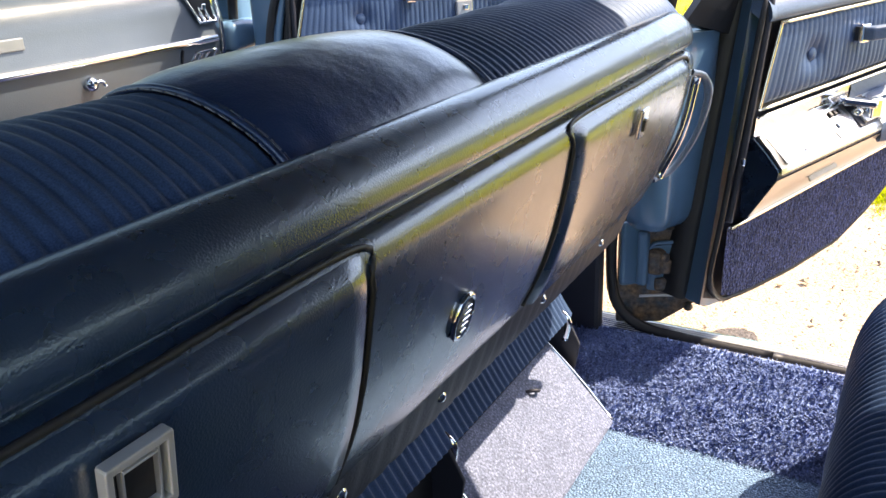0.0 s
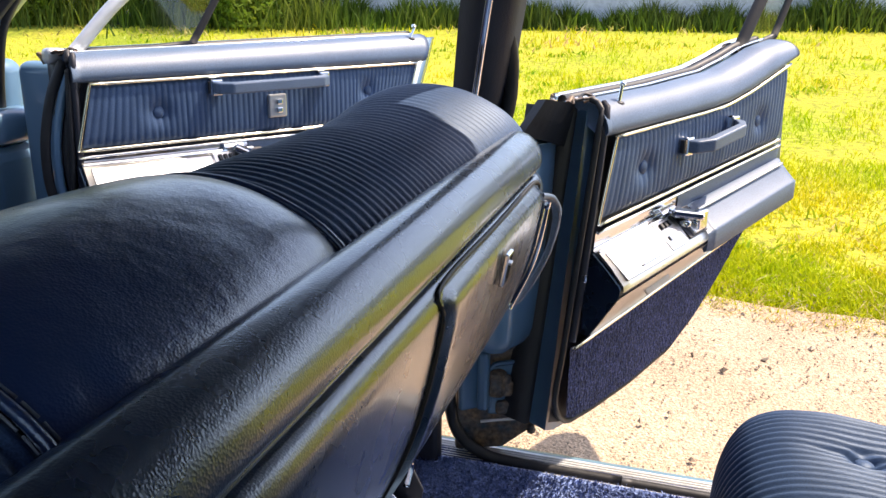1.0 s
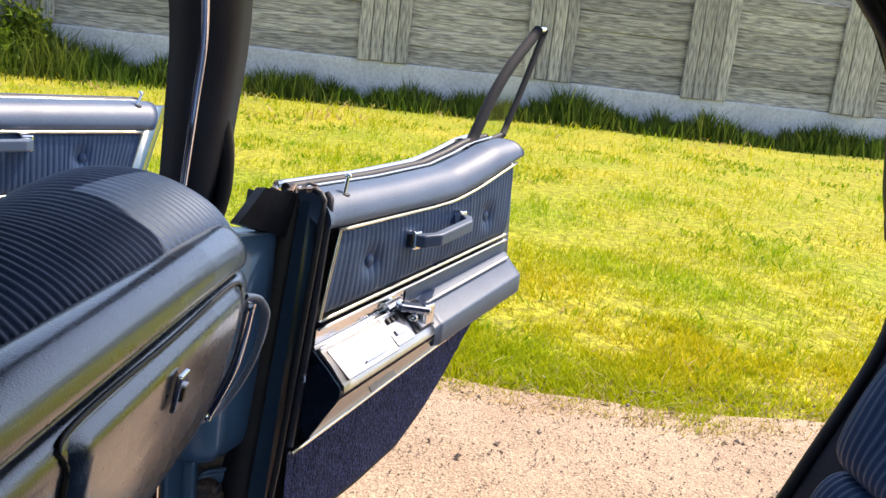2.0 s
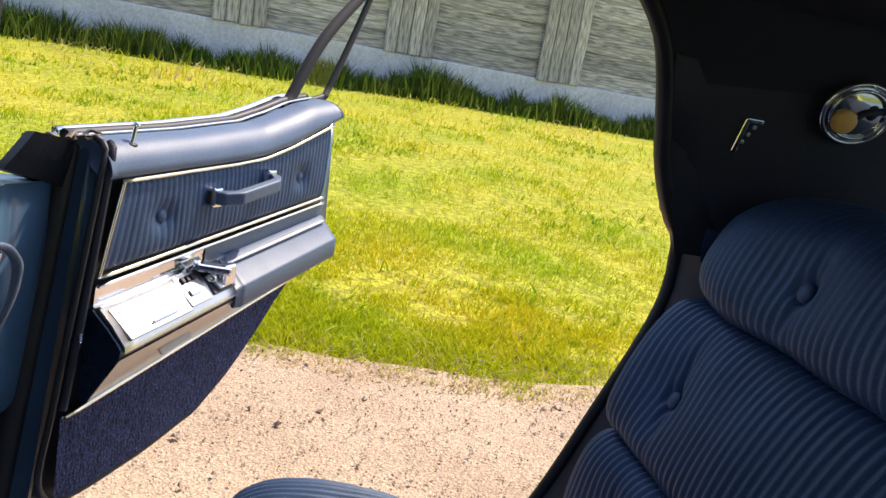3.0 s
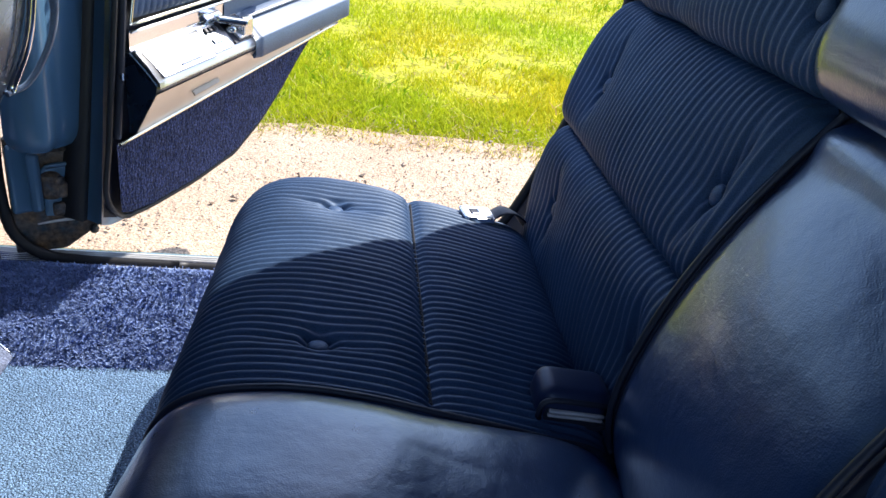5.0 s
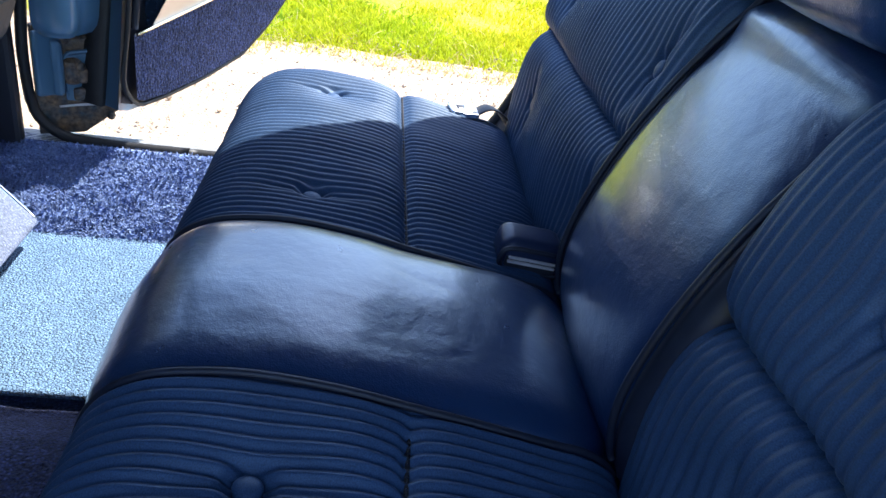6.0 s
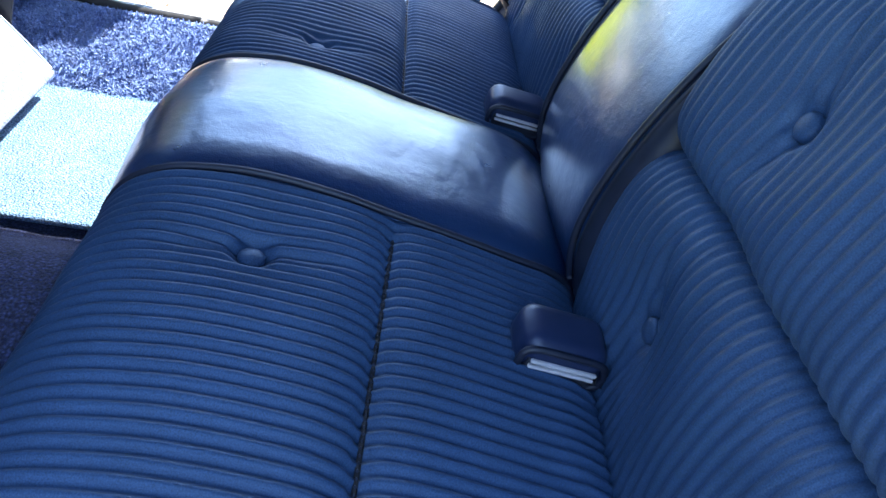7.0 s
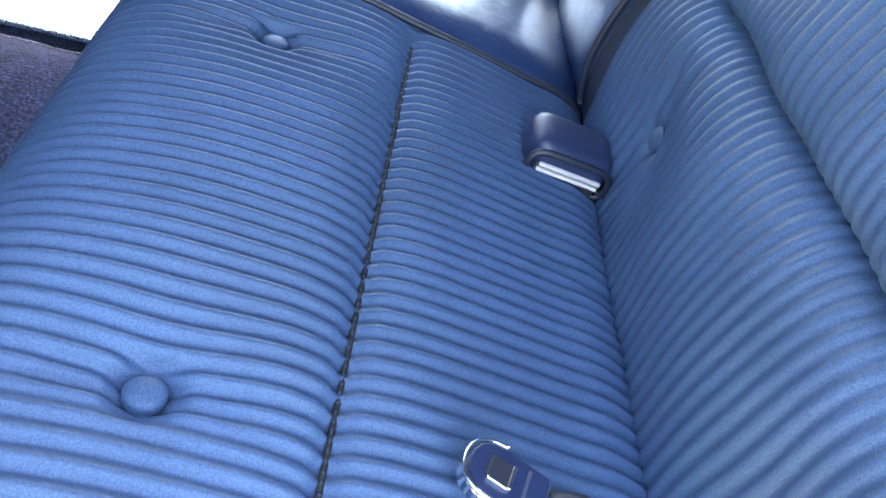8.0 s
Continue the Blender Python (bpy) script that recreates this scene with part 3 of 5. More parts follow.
    for y, z in edge:
        xo = 0.88 if z < 0.99 else 0.88 - 0.80 * (z - 0.99)
        xo = max(xo, 0.662)
        xi = 0.765 if z < 1.03 else 0.765 - 0.22 * (z - 1.03)
        rows.append([(sgn * xo, y, z), (sgn * (xo * 0.6 + xi * 0.4), y - 0.012, z), (sgn * xi, y - 0.06, z), (sgn * (xi - 0.005), y - 0.30, z), (sgn * (xi - 0.01), y - 0.75, z)])
    grid("quarter_trim", np.array(rows), TRIM, body, "black rear quarter trim panel")
    zz = np.linspace(1.0, 1.37, 10)
    rows = [[(sgn * (0.772 - 0.22 * (z - 1.03) - 0.45 * max(0, z - 1.22)), y, z) for y in np.linspace(-0.30 - max(0, (1.25 - z)) * 0.45 + max(0, z - 1.25) * 0.95, -1.25 + (z - 1.0) * 1.1, 12)] for z in zz]
    grid("pillar_trim", np.array(rows), TRIM, body, "black rear pillar trim")
    rows = []
    for y, z in edge:
        if z < 1.03:
            bulge = 0.06 * math.sin((z - 0.35) / 0.75 * math.pi)
            rows.append([(sgn * 0.885, y - 0.040, z), (sgn * (0.925 + bulge * 0.5), y - 0.055, z), (sgn * (0.945 + bulge), y - 0.12, z), (sgn * (0.95 + bulge), -1.1, z), (sgn * (0.88 + bulge), -2.2, z)])
    grid("quarter_panel", np.array(rows), PAINT, body, "blue rear quarter panel")
    rows = [[(sgn * (0.90 - 0.55 * (z - 1.03) - 0.5 * max(0, z - 1.22)), y, z) for y in (-0.50 + max(0, z - 1.05) * 0.5, -0.75, -1.1 + (z - 1.03), -1.3 + (z - 1.03) * 1.6)] for z in np.linspace(1.02, 1.37, 6)]
    grid("rear_pillar", np.array(rows), PAINT, body, "blue rear roof pillar")
    # front pillar and cowl side
    tube("windscreen_pillar", mirror_x([(0.94, 1.66, 1.01), (0.88, 1.44, 1.17), (0.73, 1.04, 1.36)], sgn), 0.032, PAINT, body, "blue windscreen pillar")
    tube("pillar_moulding", mirror_x([(0.905, 1.62, 1.02), (0.845, 1.41, 1.17), (0.70, 1.02, 1.345)], sgn), 0.020, TRIM, body)
    tube("front_seal", mirror_x([(0.72, 1.0, 1.345), (0.86, 1.40, 1.17), (0.955, 1.57, 1.0), (0.962, 1.58, 0.7), (0.92, 1.50, 0.45), (0.88, 1.30, 0.385)], sgn), 0.012, RUBBER, body, n=40)
    part("cowl_side", box_bm((0.15, 0.34, 0.54), (sgn * 0.950, 1.715, 0.60), 0.03, 3), PAINT, body, "blue painted hinge pillar")
    part("hinge_pillar", box_bm((0.080, 0.09, 0.58), (sgn * 1.005, 1.625, 0.745), 0.030, 5), PAINT, body, "blue painted front hinge pillar", smooth=True)
    part("hinge_cover", box_bm((0.055, 0.10, 0.60), (sgn * 0.982, 1.480, 0.735), 0.022, 5), PAINT, body, "blue painted jamb behind the hinge", smooth=True)
    part("kick_panel", box_bm((0.03, 0.40, 0.40), (sgn * 0.84, 1.66, 0.47), 0.01), CARPET, body)
    part("front_wing", box_bm((0.09, 1.5, 0.45), (sgn * 0.95, 2.5, 0.80), 0.04, 3), PAINT, body)

# hinge hardware with its dirt and bolts
for sgn in (1, -1):
    part("hinge", box_bm((0.048, 0.040, 0.055), (sgn * 0.915, 0.530, 0.52), 0.015, 3), RUSTY, body, "rusty lower door hinge")
    part("hinge_leaf", box_bm((0.020, 0.020, 0.11), (sgn * 0.888, 0.548, 0.53), 0.006), PAINT, body)
    for bx, by, bz in ((0.905, 0.510, 0.53), (0.93, 0.508, 0.505), (0.90, 0.535, 0.585)):
        add("bolt", dome_mesh("bolt", 0.010, 0.008, RUSTY, 3, 8), body, m=Matrix.Translation((sgn * bx, by, bz)) @ pose(0, 0, 0, 90, 0, 0))
    tube("check_strap", mirror_x([(0.875, 0.540, 0.60), (0.90, 0.515, 0.59), (0.935, 0.500, 0.585)], sgn), 0.005, RUSTY, body, n=8)

# rear shelf, bulkhead, back window
part("parcel_shelf", box_bm((1.5, 0.72, 0.03), (0, -0.98, 1.06), 0.008), TRIM, body, "black parcel shelf")
part("rear_bulkhead", box_bm((1.56, 0.03, 0.80), (0, -0.66, 0.66), 0.006), DARK, body)
rear = np.array([[(x, y, z) for x in np.linspace(-0.66, 0.66, 9)] for y, z in ((-0.80, 1.385), (-1.05, 1.26), (-1.32, 1.09))])
back_glass = side("back_window", rear, BACK_GLASS)
back_glass.visible_shadow = False
part("boot_lid", box_bm((1.8, 1.0, 0.05), (0, -1.85, 1.04), 0.03, 3), PAINT, body)
part("cowl", box_bm((1.76, 0.22, 0.05), (0, 1.83, 1.02), 0.02), PAINT, body)
part("bonnet", box_bm((1.86, 1.4, 0.06), (0, 2.6, 1.02), 0.03, 3), PAINT, body, "blue bonnet")
part("firewall", box_bm((1.76, 0.04, 0.75), (0, 1.80, 0.62), 0.006), DARK, body)
wind = np.array([[(x, y, z) for x in np.linspace(-0.72, 0.72, 9)] for y, z in ((1.04, 1.385), (1.35, 1.22), (1.70, 1.05))])
side("windscreen", wind, SHADED_GLASS).visible_shadow = False
# closed front door on the far side from the open ones: skin, inner lining, pane
part("front_door", box_bm((0.05, 1.14, 0.64), (-0.945, 1.04, 0.68), 0.02, 3), PAINT, body, "closed blue front door")
part("door_lining", box_bm((0.03, 1.08, 0.60), (-0.902, 1.04, 0.68), 0.01), TRIM, body)
pane = grid("door_pane", np.array([[(-0.90, y, 1.0), (-0.73, min(y, 1.10 + 0.2 * (y > 1.3)), 1.35)] for y in np.linspace(0.60, 1.50, 4)]), SHADED_GLASS, body)
pane.visible_shadow = False

def wheel(x, y):
    """A road wheel: tyre and rim."""
    r = 0.335
    z = float(height_at(x, y)) + r - 0.004
    prof = [(-0.085, 0.20), (-0.10, 0.25), (-0.098, 0.305), (-0.075, 0.332), (0.0, 0.335), (0.075, 0.332), (0.098, 0.305), (0.10, 0.25), (0.085, 0.20)]
    ring = [[(x + w, y + q * math.cos(t), z + q * math.sin(t)) for w, q in prof] for t in np.linspace(0, 2 * math.pi, 40, endpoint=False)]
    w = grid("wheel", np.array(ring), RUBBER, body, "black road wheel with chrome cover", close_u=True)
    for q in (-1, 1):
        disc = [[(x + q * (0.085 - 0.02 * (1 - k)), y + 0.205 * k * math.cos(t), z + 0.205 * k * math.sin(t)) for t in np.linspace(0, 2 * math.pi, 32, endpoint=False)] for k in (0.02, 0.3, 0.6, 0.9, 1.0)]
        grid("wheel_cover", np.array(disc), CHROME, w, close_v=True)


for wx in (-0.80, 0.80):
    for wy in (-1.25, 2.35):
        wheel(wx, wy)
part("underbody", box_bm((1.5, 4.6, 0.06), (0, 0.4, 0.14), 0.02), DARK, body)

# ---- rear bench ----
RIB = 0.0140


def quilt(name, prof, x0, x1, buttons, parent, label, n=96, rib=RIB, depth=0.0046, ends=(0.02, 0.02), end_r=(0.03, 0.05), folds=(), crown=0.0, material=None, groove=None, seed=1, slack=0.0, pull=1.0, rise=None):
    """A padded section swept over x: prof is a (y, z) profile; buttons are (x, share of the profile), folds are (x, share, length, depth).
    groove is (share of the profile, x where it holds, metres of profile gained for each metre of x); slack is the depth of loose ripples, rise an (x, width, height) swelling."""
    p = curve_points(prof, n)
    nrm = normals_of(p)
    s = np.linspace(0, 1, n)
    g = np.random.default_rng(seed)
    length = np.linalg.norm(np.diff(p, axis=0), axis=1).sum()
    x = np.arange(x0, x1 + 1e-6, rib / 10) if depth else np.linspace(x0, x1, 80)
    X, S = np.meshgrid(x, s, indexing="ij")
    off = np.zeros_like(X)
    phase = X - x0 + 0.0012 * np.sin(S * 9 + X * 7)
    for bx, bs in buttons:
        dx, ds = X - bx, (S - bs) * length
        off -= pull * 0.013 * np.exp(-(dx / 0.068) ** 2 - (ds / 0.060) ** 2) + 0.011 / pull * np.exp(-((dx / 0.019) ** 2 + (ds / 0.019) ** 2) ** 2)
        # the pull crease runs along the ribs, with a few looser ones beside it
        lean = g.uniform(-0.12, 0.12)
        off -= pull ** 2 * 0.0045 * np.exp(-((dx - lean * ds) / 0.010) ** 2) * (1 - 0.6 * np.exp(-(ds / 0.03) ** 2)) * np.exp(-(ds / 0.070) ** 2)
        for k in range(4):
            lean, reach, wide = g.uniform(-0.4, 0.4), g.uniform(0.035, 0.07), g.uniform(0.006, 0.011)
            way = -1 if k % 2 else 1
            off -= pull * g.uniform(0.0012, 0.0028) * np.exp(-((dx - lean * ds) / wide) ** 2) * np.exp(-((ds - way * reach * 0.8) / (reach * 0.6)) ** 2)
        phase = phase + 0.0045 * np.exp(-(ds / 0.045) ** 2 - (dx / 0.06) ** 2) * np.tanh(dx / 0.02)
    for fx0, fs, fl, fd in folds:
        dx, ds = X - fx0, (S - fs) * length
        off -= fd * np.exp(-((dx + 0.25 * ds) / 0.008) ** 2) * np.exp(-(ds / fl) ** 2)
    if slack:
        for k in range(14):
            a, b, c = g.uniform(14, 55), g.uniform(-22, 22), g.uniform(0, 6.28)
            off += slack * 0.5 * np.sin(a * X + b * S * length + c) * np.sin(g.uniform(6, 16) * X + c * 2) * np.sin(math.pi * S) ** 0.5
    if groove:
        ds = (S - groove[0]) * length - groove[2] * (np.abs(X) - groove[1])
        off -= (0.008 * np.exp(-(ds / 0.007) ** 2) + 0.006 * np.exp(-(ds / 0.026) ** 2)) * np.clip((np.abs(X) - 0.130) / 0.045, 0, 1)
    if depth:
        gap = np.abs((phase / rib + 0.5) % 1.0 - 0.5)
        off += depth * (0.3 * np.sqrt(np.sin(math.pi * gap) ** 2 + 0.04) + 0.7 * np.sin(math.pi * gap) ** 2 - 0.5)
    mid = (x0 + x1) / 2
    if rise:
        off += rise[2] * np.exp(-((X - rise[0]) / rise[1]) ** 2)
    off += crown * (1 - ((X - mid) / ((x1 - x0) / 2)) ** 2)
    for edge, wid, rad in ((x0, ends[0], end_r[0]), (x1, ends[1], end_r[1])):
        t = np.clip(1 - np.abs(X - edge) / wid, 0, 1)
        off -= rad * (1 - np.sqrt(np.clip(1 - t ** 2, 0, 1)))
    Y = p[:, 0][None] + nrm[:, 0][None] * off
    Z = p[:, 1][None] + nrm[:, 1][None] * off
    ob = grid(name, np.stack([X, Y, Z], -1), material or CLOTH, parent, label, flip=True)
    spots = []
    for bx, bs in buttons:
        k = int(round(bs * (n - 1)))
        o = off[int(np.argmin(np.abs(x - bx))), k] + 0.0075
        spots.append((Vector((bx, p[k, 0] + nrm[k, 0] * o, p[k, 1] + nrm[k, 1] * o)), Vector((0, nrm[k, 0], nrm[k, 1]))))
    return ob, spots


def share(prof, y=None, z=None, n=96):
    p = curve_points(prof, n)
    d = (p[:, 0] - y) ** 2 if z is None else (p[:, 1] - z) ** 2 if y is None else (p[:, 0] - y) ** 2 + (p[:, 1] - z) ** 2
    return float(np.argmin(d)) / (n - 1)


BUTTON = dome_mesh("button", 0.0118, 0.005, CLOTH)


def sew(spots, parent):
    for at, nrm in spots:
        add("button", BUTTON, parent, m=Matrix.Translation(at) @ along((0, 0, 0), nrm))


CUSHION = [(0.12, 0.30), (0.155, 0.38), (0.172, 0.48), (0.168, 0.555), (0.145, 0.607), (0.105, 0.634), (0.05, 0.643), (0.0, 0.642), (-0.06, 0.633), (-0.115, 0.620), (-0.18, 0.605), (-0.24, 0.590), (-0.285, 0.578), (-0.312, 0.552), (-0.325, 0.48)]
LOWER = [(-0.312, 0.49), (-0.306, 0.55), (-0.304, 0.60), (-0.307, 0.66), (-0.322, 0.72), (-0.348, 0.752), (-0.385, 0.757)]
MIDDLE = [(-0.385, 0.757), (-0.350, 0.762), (-0.338, 0.79), (-0.352, 0.85), (-0.380, 0.91), (-0.412, 0.948), (-0.445, 0.955)]
UPPER = [(-0.455, 0.952), (-0.408, 0.962), (-0.393, 0.995), (-0.402, 1.04), (-0.430, 1.088), (-0.480, 1.113), (-0.545, 1.115), (-0.61, 1.09), (-0.64, 1.04)]


def lumbar(z):
    """The gentle forward swell of the centre backrest."""
    return 0.040 * (1 - ((z - 0.72) / 0.19) ** 2) - 0.006 - 2.0 * max(0, 0.665 - z) ** 2


seat = thing("rear_bench_seat", "navy ribbed cloth rear bench seat with leather centre and tufted buttons", "car seat")
part("seat_base", box_bm((1.5, 0.40, 0.26), (0, -0.08, 0.40), 0.03), DARK, seat)
part("seat_core", box_bm((1.40, 0.27, 0.10), (0, -0.035, 0.535), 0.02), DARK, seat)
part("back_core", box_bm((1.5, 0.10, 0.55), (0, 0, 0), 0.03, turn=Matrix.Rotation(radians(18), 4, "X")), DARK, seat).location = (0, -0.47, 0.80)
for sgn in (1, -1):
    lo, hi = sorted((sgn * 0.116, sgn * 0.785))
    e, r = ((0.034, 0.13), (0.014, 0.065)) if sgn > 0 else ((0.13, 0.034), (0.065, 0.014))
    sb = share(CUSHION, y=0.0)
    bx = (sgn * 0.245, sgn * 0.624)
    slope = 0.008 if sgn > 0 else 0.047
    sg = share(CUSHION, y=-0.116, n=150)
    _, spots = quilt("cushion", CUSHION, lo, hi, [(b, sb) for b in bx], seat, "navy ribbed cloth cushion", n=150, ends=e, end_r=r, groove=(sg, 0.15, -slope), seed=5 + sgn, slack=0.0008, pull=0.8,
                     folds=[(sgn * 0.20, 0.87, 0.05, 0.005), (sgn * 0.42, 0.86, 0.03, 0.003)])
    sew(spots, seat)
    lo, hi = sorted((sgn * 0.140, sgn * 0.760))
    e, r = ((0.05, 0.06), (0.030, 0.04)) if sgn > 0 else ((0.06, 0.05), (0.04, 0.030))
    for nm, pr, zb in (("backrest_lower", LOWER, 0.655), ("backrest_middle", MIDDLE, 0.855), ("backrest_upper", UPPER, 1.04)):
        if nm == "backrest_upper":
            e, r = ((0.02, 0.16), (0.010, 0.10)) if sgn > 0 else ((0.16, 0.02), (0.10, 0.010))
        q = share(pr, z=zb) if nm != "backrest_upper" else share(pr, y=-0.400, z=1.04)
        tufts_at = (0.195, 0.610) if sgn > 0 else (-0.305, -0.690)
        if nm == "backrest_upper":
            tufts_at = (0.175, 0.485) if sgn > 0 else (-0.175, -0.485)
        _, spots = quilt(nm, pr, lo, hi, [(b, q) for b in tufts_at], seat, "navy ribbed cloth backrest roll", n=80, ends=e, end_r=r, seed=len(nm) + 20 * sgn + 40, slack=0.0012, pull=1.25, depth=0.0027)
        sew(spots, seat)
    # stitched seam along the cushion and the piping beside the leather
    cp = curve_points(CUSHION, 150)
    cn = normals_of(cp)
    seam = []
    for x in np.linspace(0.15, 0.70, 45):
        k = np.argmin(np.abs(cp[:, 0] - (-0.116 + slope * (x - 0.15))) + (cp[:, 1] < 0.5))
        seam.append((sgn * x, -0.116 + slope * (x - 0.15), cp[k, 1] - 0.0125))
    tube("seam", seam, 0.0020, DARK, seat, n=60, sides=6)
    run = curve_points(seam, 84)
    v, f = [], []
    for (xa, ya, za), (xb, yb, zb) in zip(run[:-1], run[1:]):
        c, h = np.array([xa, ya, za + 0.0015]), 0.0023
        k = len(v)
        v += [tuple(c + np.array(d)) for d in ((-h, 0, 0), (0, -0.0016, 0), (h, 0, 0), (0, 0.0016, 0), (0, 0, 0.0018), (0, 0, -0.0015))]
        f += [(k + a2, k + b2, k + 4) for a2, b2 in ((0, 1), (1, 2), (2, 3), (3, 0))] + [(k + b2, k + a2, k + 5) for a2, b2 in ((0, 1), (1, 2), (2, 3), (3, 0))]
    add("stitching", mesh_of("stitching", v, f, PIPING), seat)["kind"] = "stuff"
    cp = cp + cn * 0.001
    tube("piping", [(sgn * 0.1385, y, z) for y, z in cp[24:140]], 0.0040, PIPING, seat, n=90)
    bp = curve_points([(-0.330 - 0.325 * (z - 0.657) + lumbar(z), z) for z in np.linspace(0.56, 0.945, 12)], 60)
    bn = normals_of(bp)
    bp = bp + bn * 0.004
    # thick dark tube added to fill the crease beside the leather backrest
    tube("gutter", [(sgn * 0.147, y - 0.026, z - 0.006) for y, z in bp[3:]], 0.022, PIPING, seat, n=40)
    tube("piping", [(sgn * 0.139, y, z) for y, z in bp[3:]], 0.0040, PIPING, seat, n=70)
CENTRE = [(y, z + 0.006) for y, z in CUSHION if y > -0.15] + [(-0.18, 0.615), (-0.24, 0.604), (-0.285, 0.584), (-0.314, 0.545), (-0.325, 0.48)]
quilt("cushion_centre", CENTRE, -0.141, 0.141, [], seat, "smooth navy leather centre cushion", n=110, depth=0, ends=(0.045, 0.045), end_r=(0.016, 0.016), crown=0.010, slack=0.0006, material=LEATHER,
      folds=[(0.05, 0.70, 0.05, 0.0005)])
CBACK = [(-0.312, 0.50)] + [(-0.330 - 0.325 * (z - 0.657) + 0.002 + lumbar(z), z) for z in np.linspace(0.555, 0.905, 8)] + [(-0.424, 0.934), (-0.45, 0.947)]
quilt("backrest_centre", CBACK, -0.137, 0.137, [], seat, "smooth navy leather centre backrest", n=70, depth=0, ends=(0.03, 0.03), end_r=(0.006, 0.006), crown=0.012, material=LEATHER,
      folds=[])
quilt("backrest_centre_top", [(y, z + 0.004) for y, z in UPPER], -0.139, 0.139, [], seat, "smooth navy leather centre headroll", n=60, depth=0, ends=(0.03, 0.03), end_r=(0.012, 0.012), crown=0.004, material=LEATHER)

# ---- front bench ----
fseat = thing("front_bench_seat", "navy front bench seat with leather centre and panelled back", "car seat")
ROLL = [(0.470, 0.970), (0.478, 0.990), (0.505, 1.012), (0.55, 1.030), (0.60, 1.034), (0.645, 1.020), (0.68, 0.98), (0.70, 0.92), (0.73, 0.75), (0.76, 0.56)][::-1]
quilt("backrest", ROLL, 0.143, 0.735, [], fseat, "navy ribbed cloth front backrest", n=70, rib=0.0125, depth=0.0022, ends=(0.02, 0.055), end_r=(0.003, 0.024), rise=(0.65, 0.13, 0.021), slack=0.0008, seed=31)
quilt("backrest", ROLL, -0.735, -0.136, [], fseat, "navy ribbed cloth front backrest", n=70, rib=0.0125, depth=0.0022, ends=(0.06, 0.02), end_r=(0.028, 0.003), slack=0.0008, seed=33)
quilt("backrest_centre", [(y, z + 0.008) for y, z in ROLL], -0.136, 0.143, [], fseat, "smooth navy leather centre backrest", n=70, depth=0, ends=(0.05, 0.05), end_r=(0.008, 0.008), crown=0.006,
      material=LEATHER, folds=[(-0.105, 0.955, 0.012, 0.0015), (-0.095, 0.96, 0.010, 0.001)])
rp = curve_points(ROLL, 60)
rp = rp + normals_of(rp) * 0.003
for x in (-0.136, 0.143):
    tube("piping", [(x, y, z) for y, z in rp[15:59]], 0.0028, LEATHER, fseat, n=60, sides=8)
    for d in (-0.0055, 0.0055):
        for k in range(16, 58):
            (y0, z0), (y1, z1) = rp[k], rp[k] * 0.22 + rp[k + 1] * 0.78
            tube("stitch", [(x + d, y0, z0), (x + d, y1, z1)], 0.0007, THREAD, fseat, n=2, sides=5, smooth_path=False)
SHELL = [(0.486, 0.736), (0.475, 0.752), (0.458, 0.785), (0.441, 0.83), (0.429, 0.875), (0.4200, 0.92), (0.4185, 0.940), (0.424, 0.953), (0.433, 0.957), (0.433, 0.962), (0.423, 0.966), (0.421, 0.975), (0.426, 0.990), (0.440, 1.003), (0.458, 1.006), (0.472, 0.998), (0.480, 0.975)]


def shell_at(z):
    pr = curve_points(SHELL, 200)
    k = np.argmin(np.abs(pr[:130, 1] - z))
    return pr[k, 0]


shell = curve_points(SHELL, 90)
xs2 = np.concatenate([np.linspace(-0.70, -0.60, 14), np.linspace(-0.58, 0.58, 40), np.linspace(0.60, 0.70, 14)])
pts = []
for x in xs2:
    t = np.clip((abs(x) - 0.62) / 0.08, 0, 1)
    inset = 0.07 * (1 - math.sqrt(max(0, 1 - t * t)))
    pts.append([(x, y + inset, z - inset * 0.35) for y, z in shell])
grid("back_shell", np.array(pts), VINYL, fseat, "dark grey-blue vinyl seat back shell")
part("back_frame", box_bm((1.36, 0.14, 0.30), (0, 0, 0), 0.03, turn=Matrix.Rotation(radians(20), 4, "X")), DARK, fseat).location = (0, 0.58, 0.80)


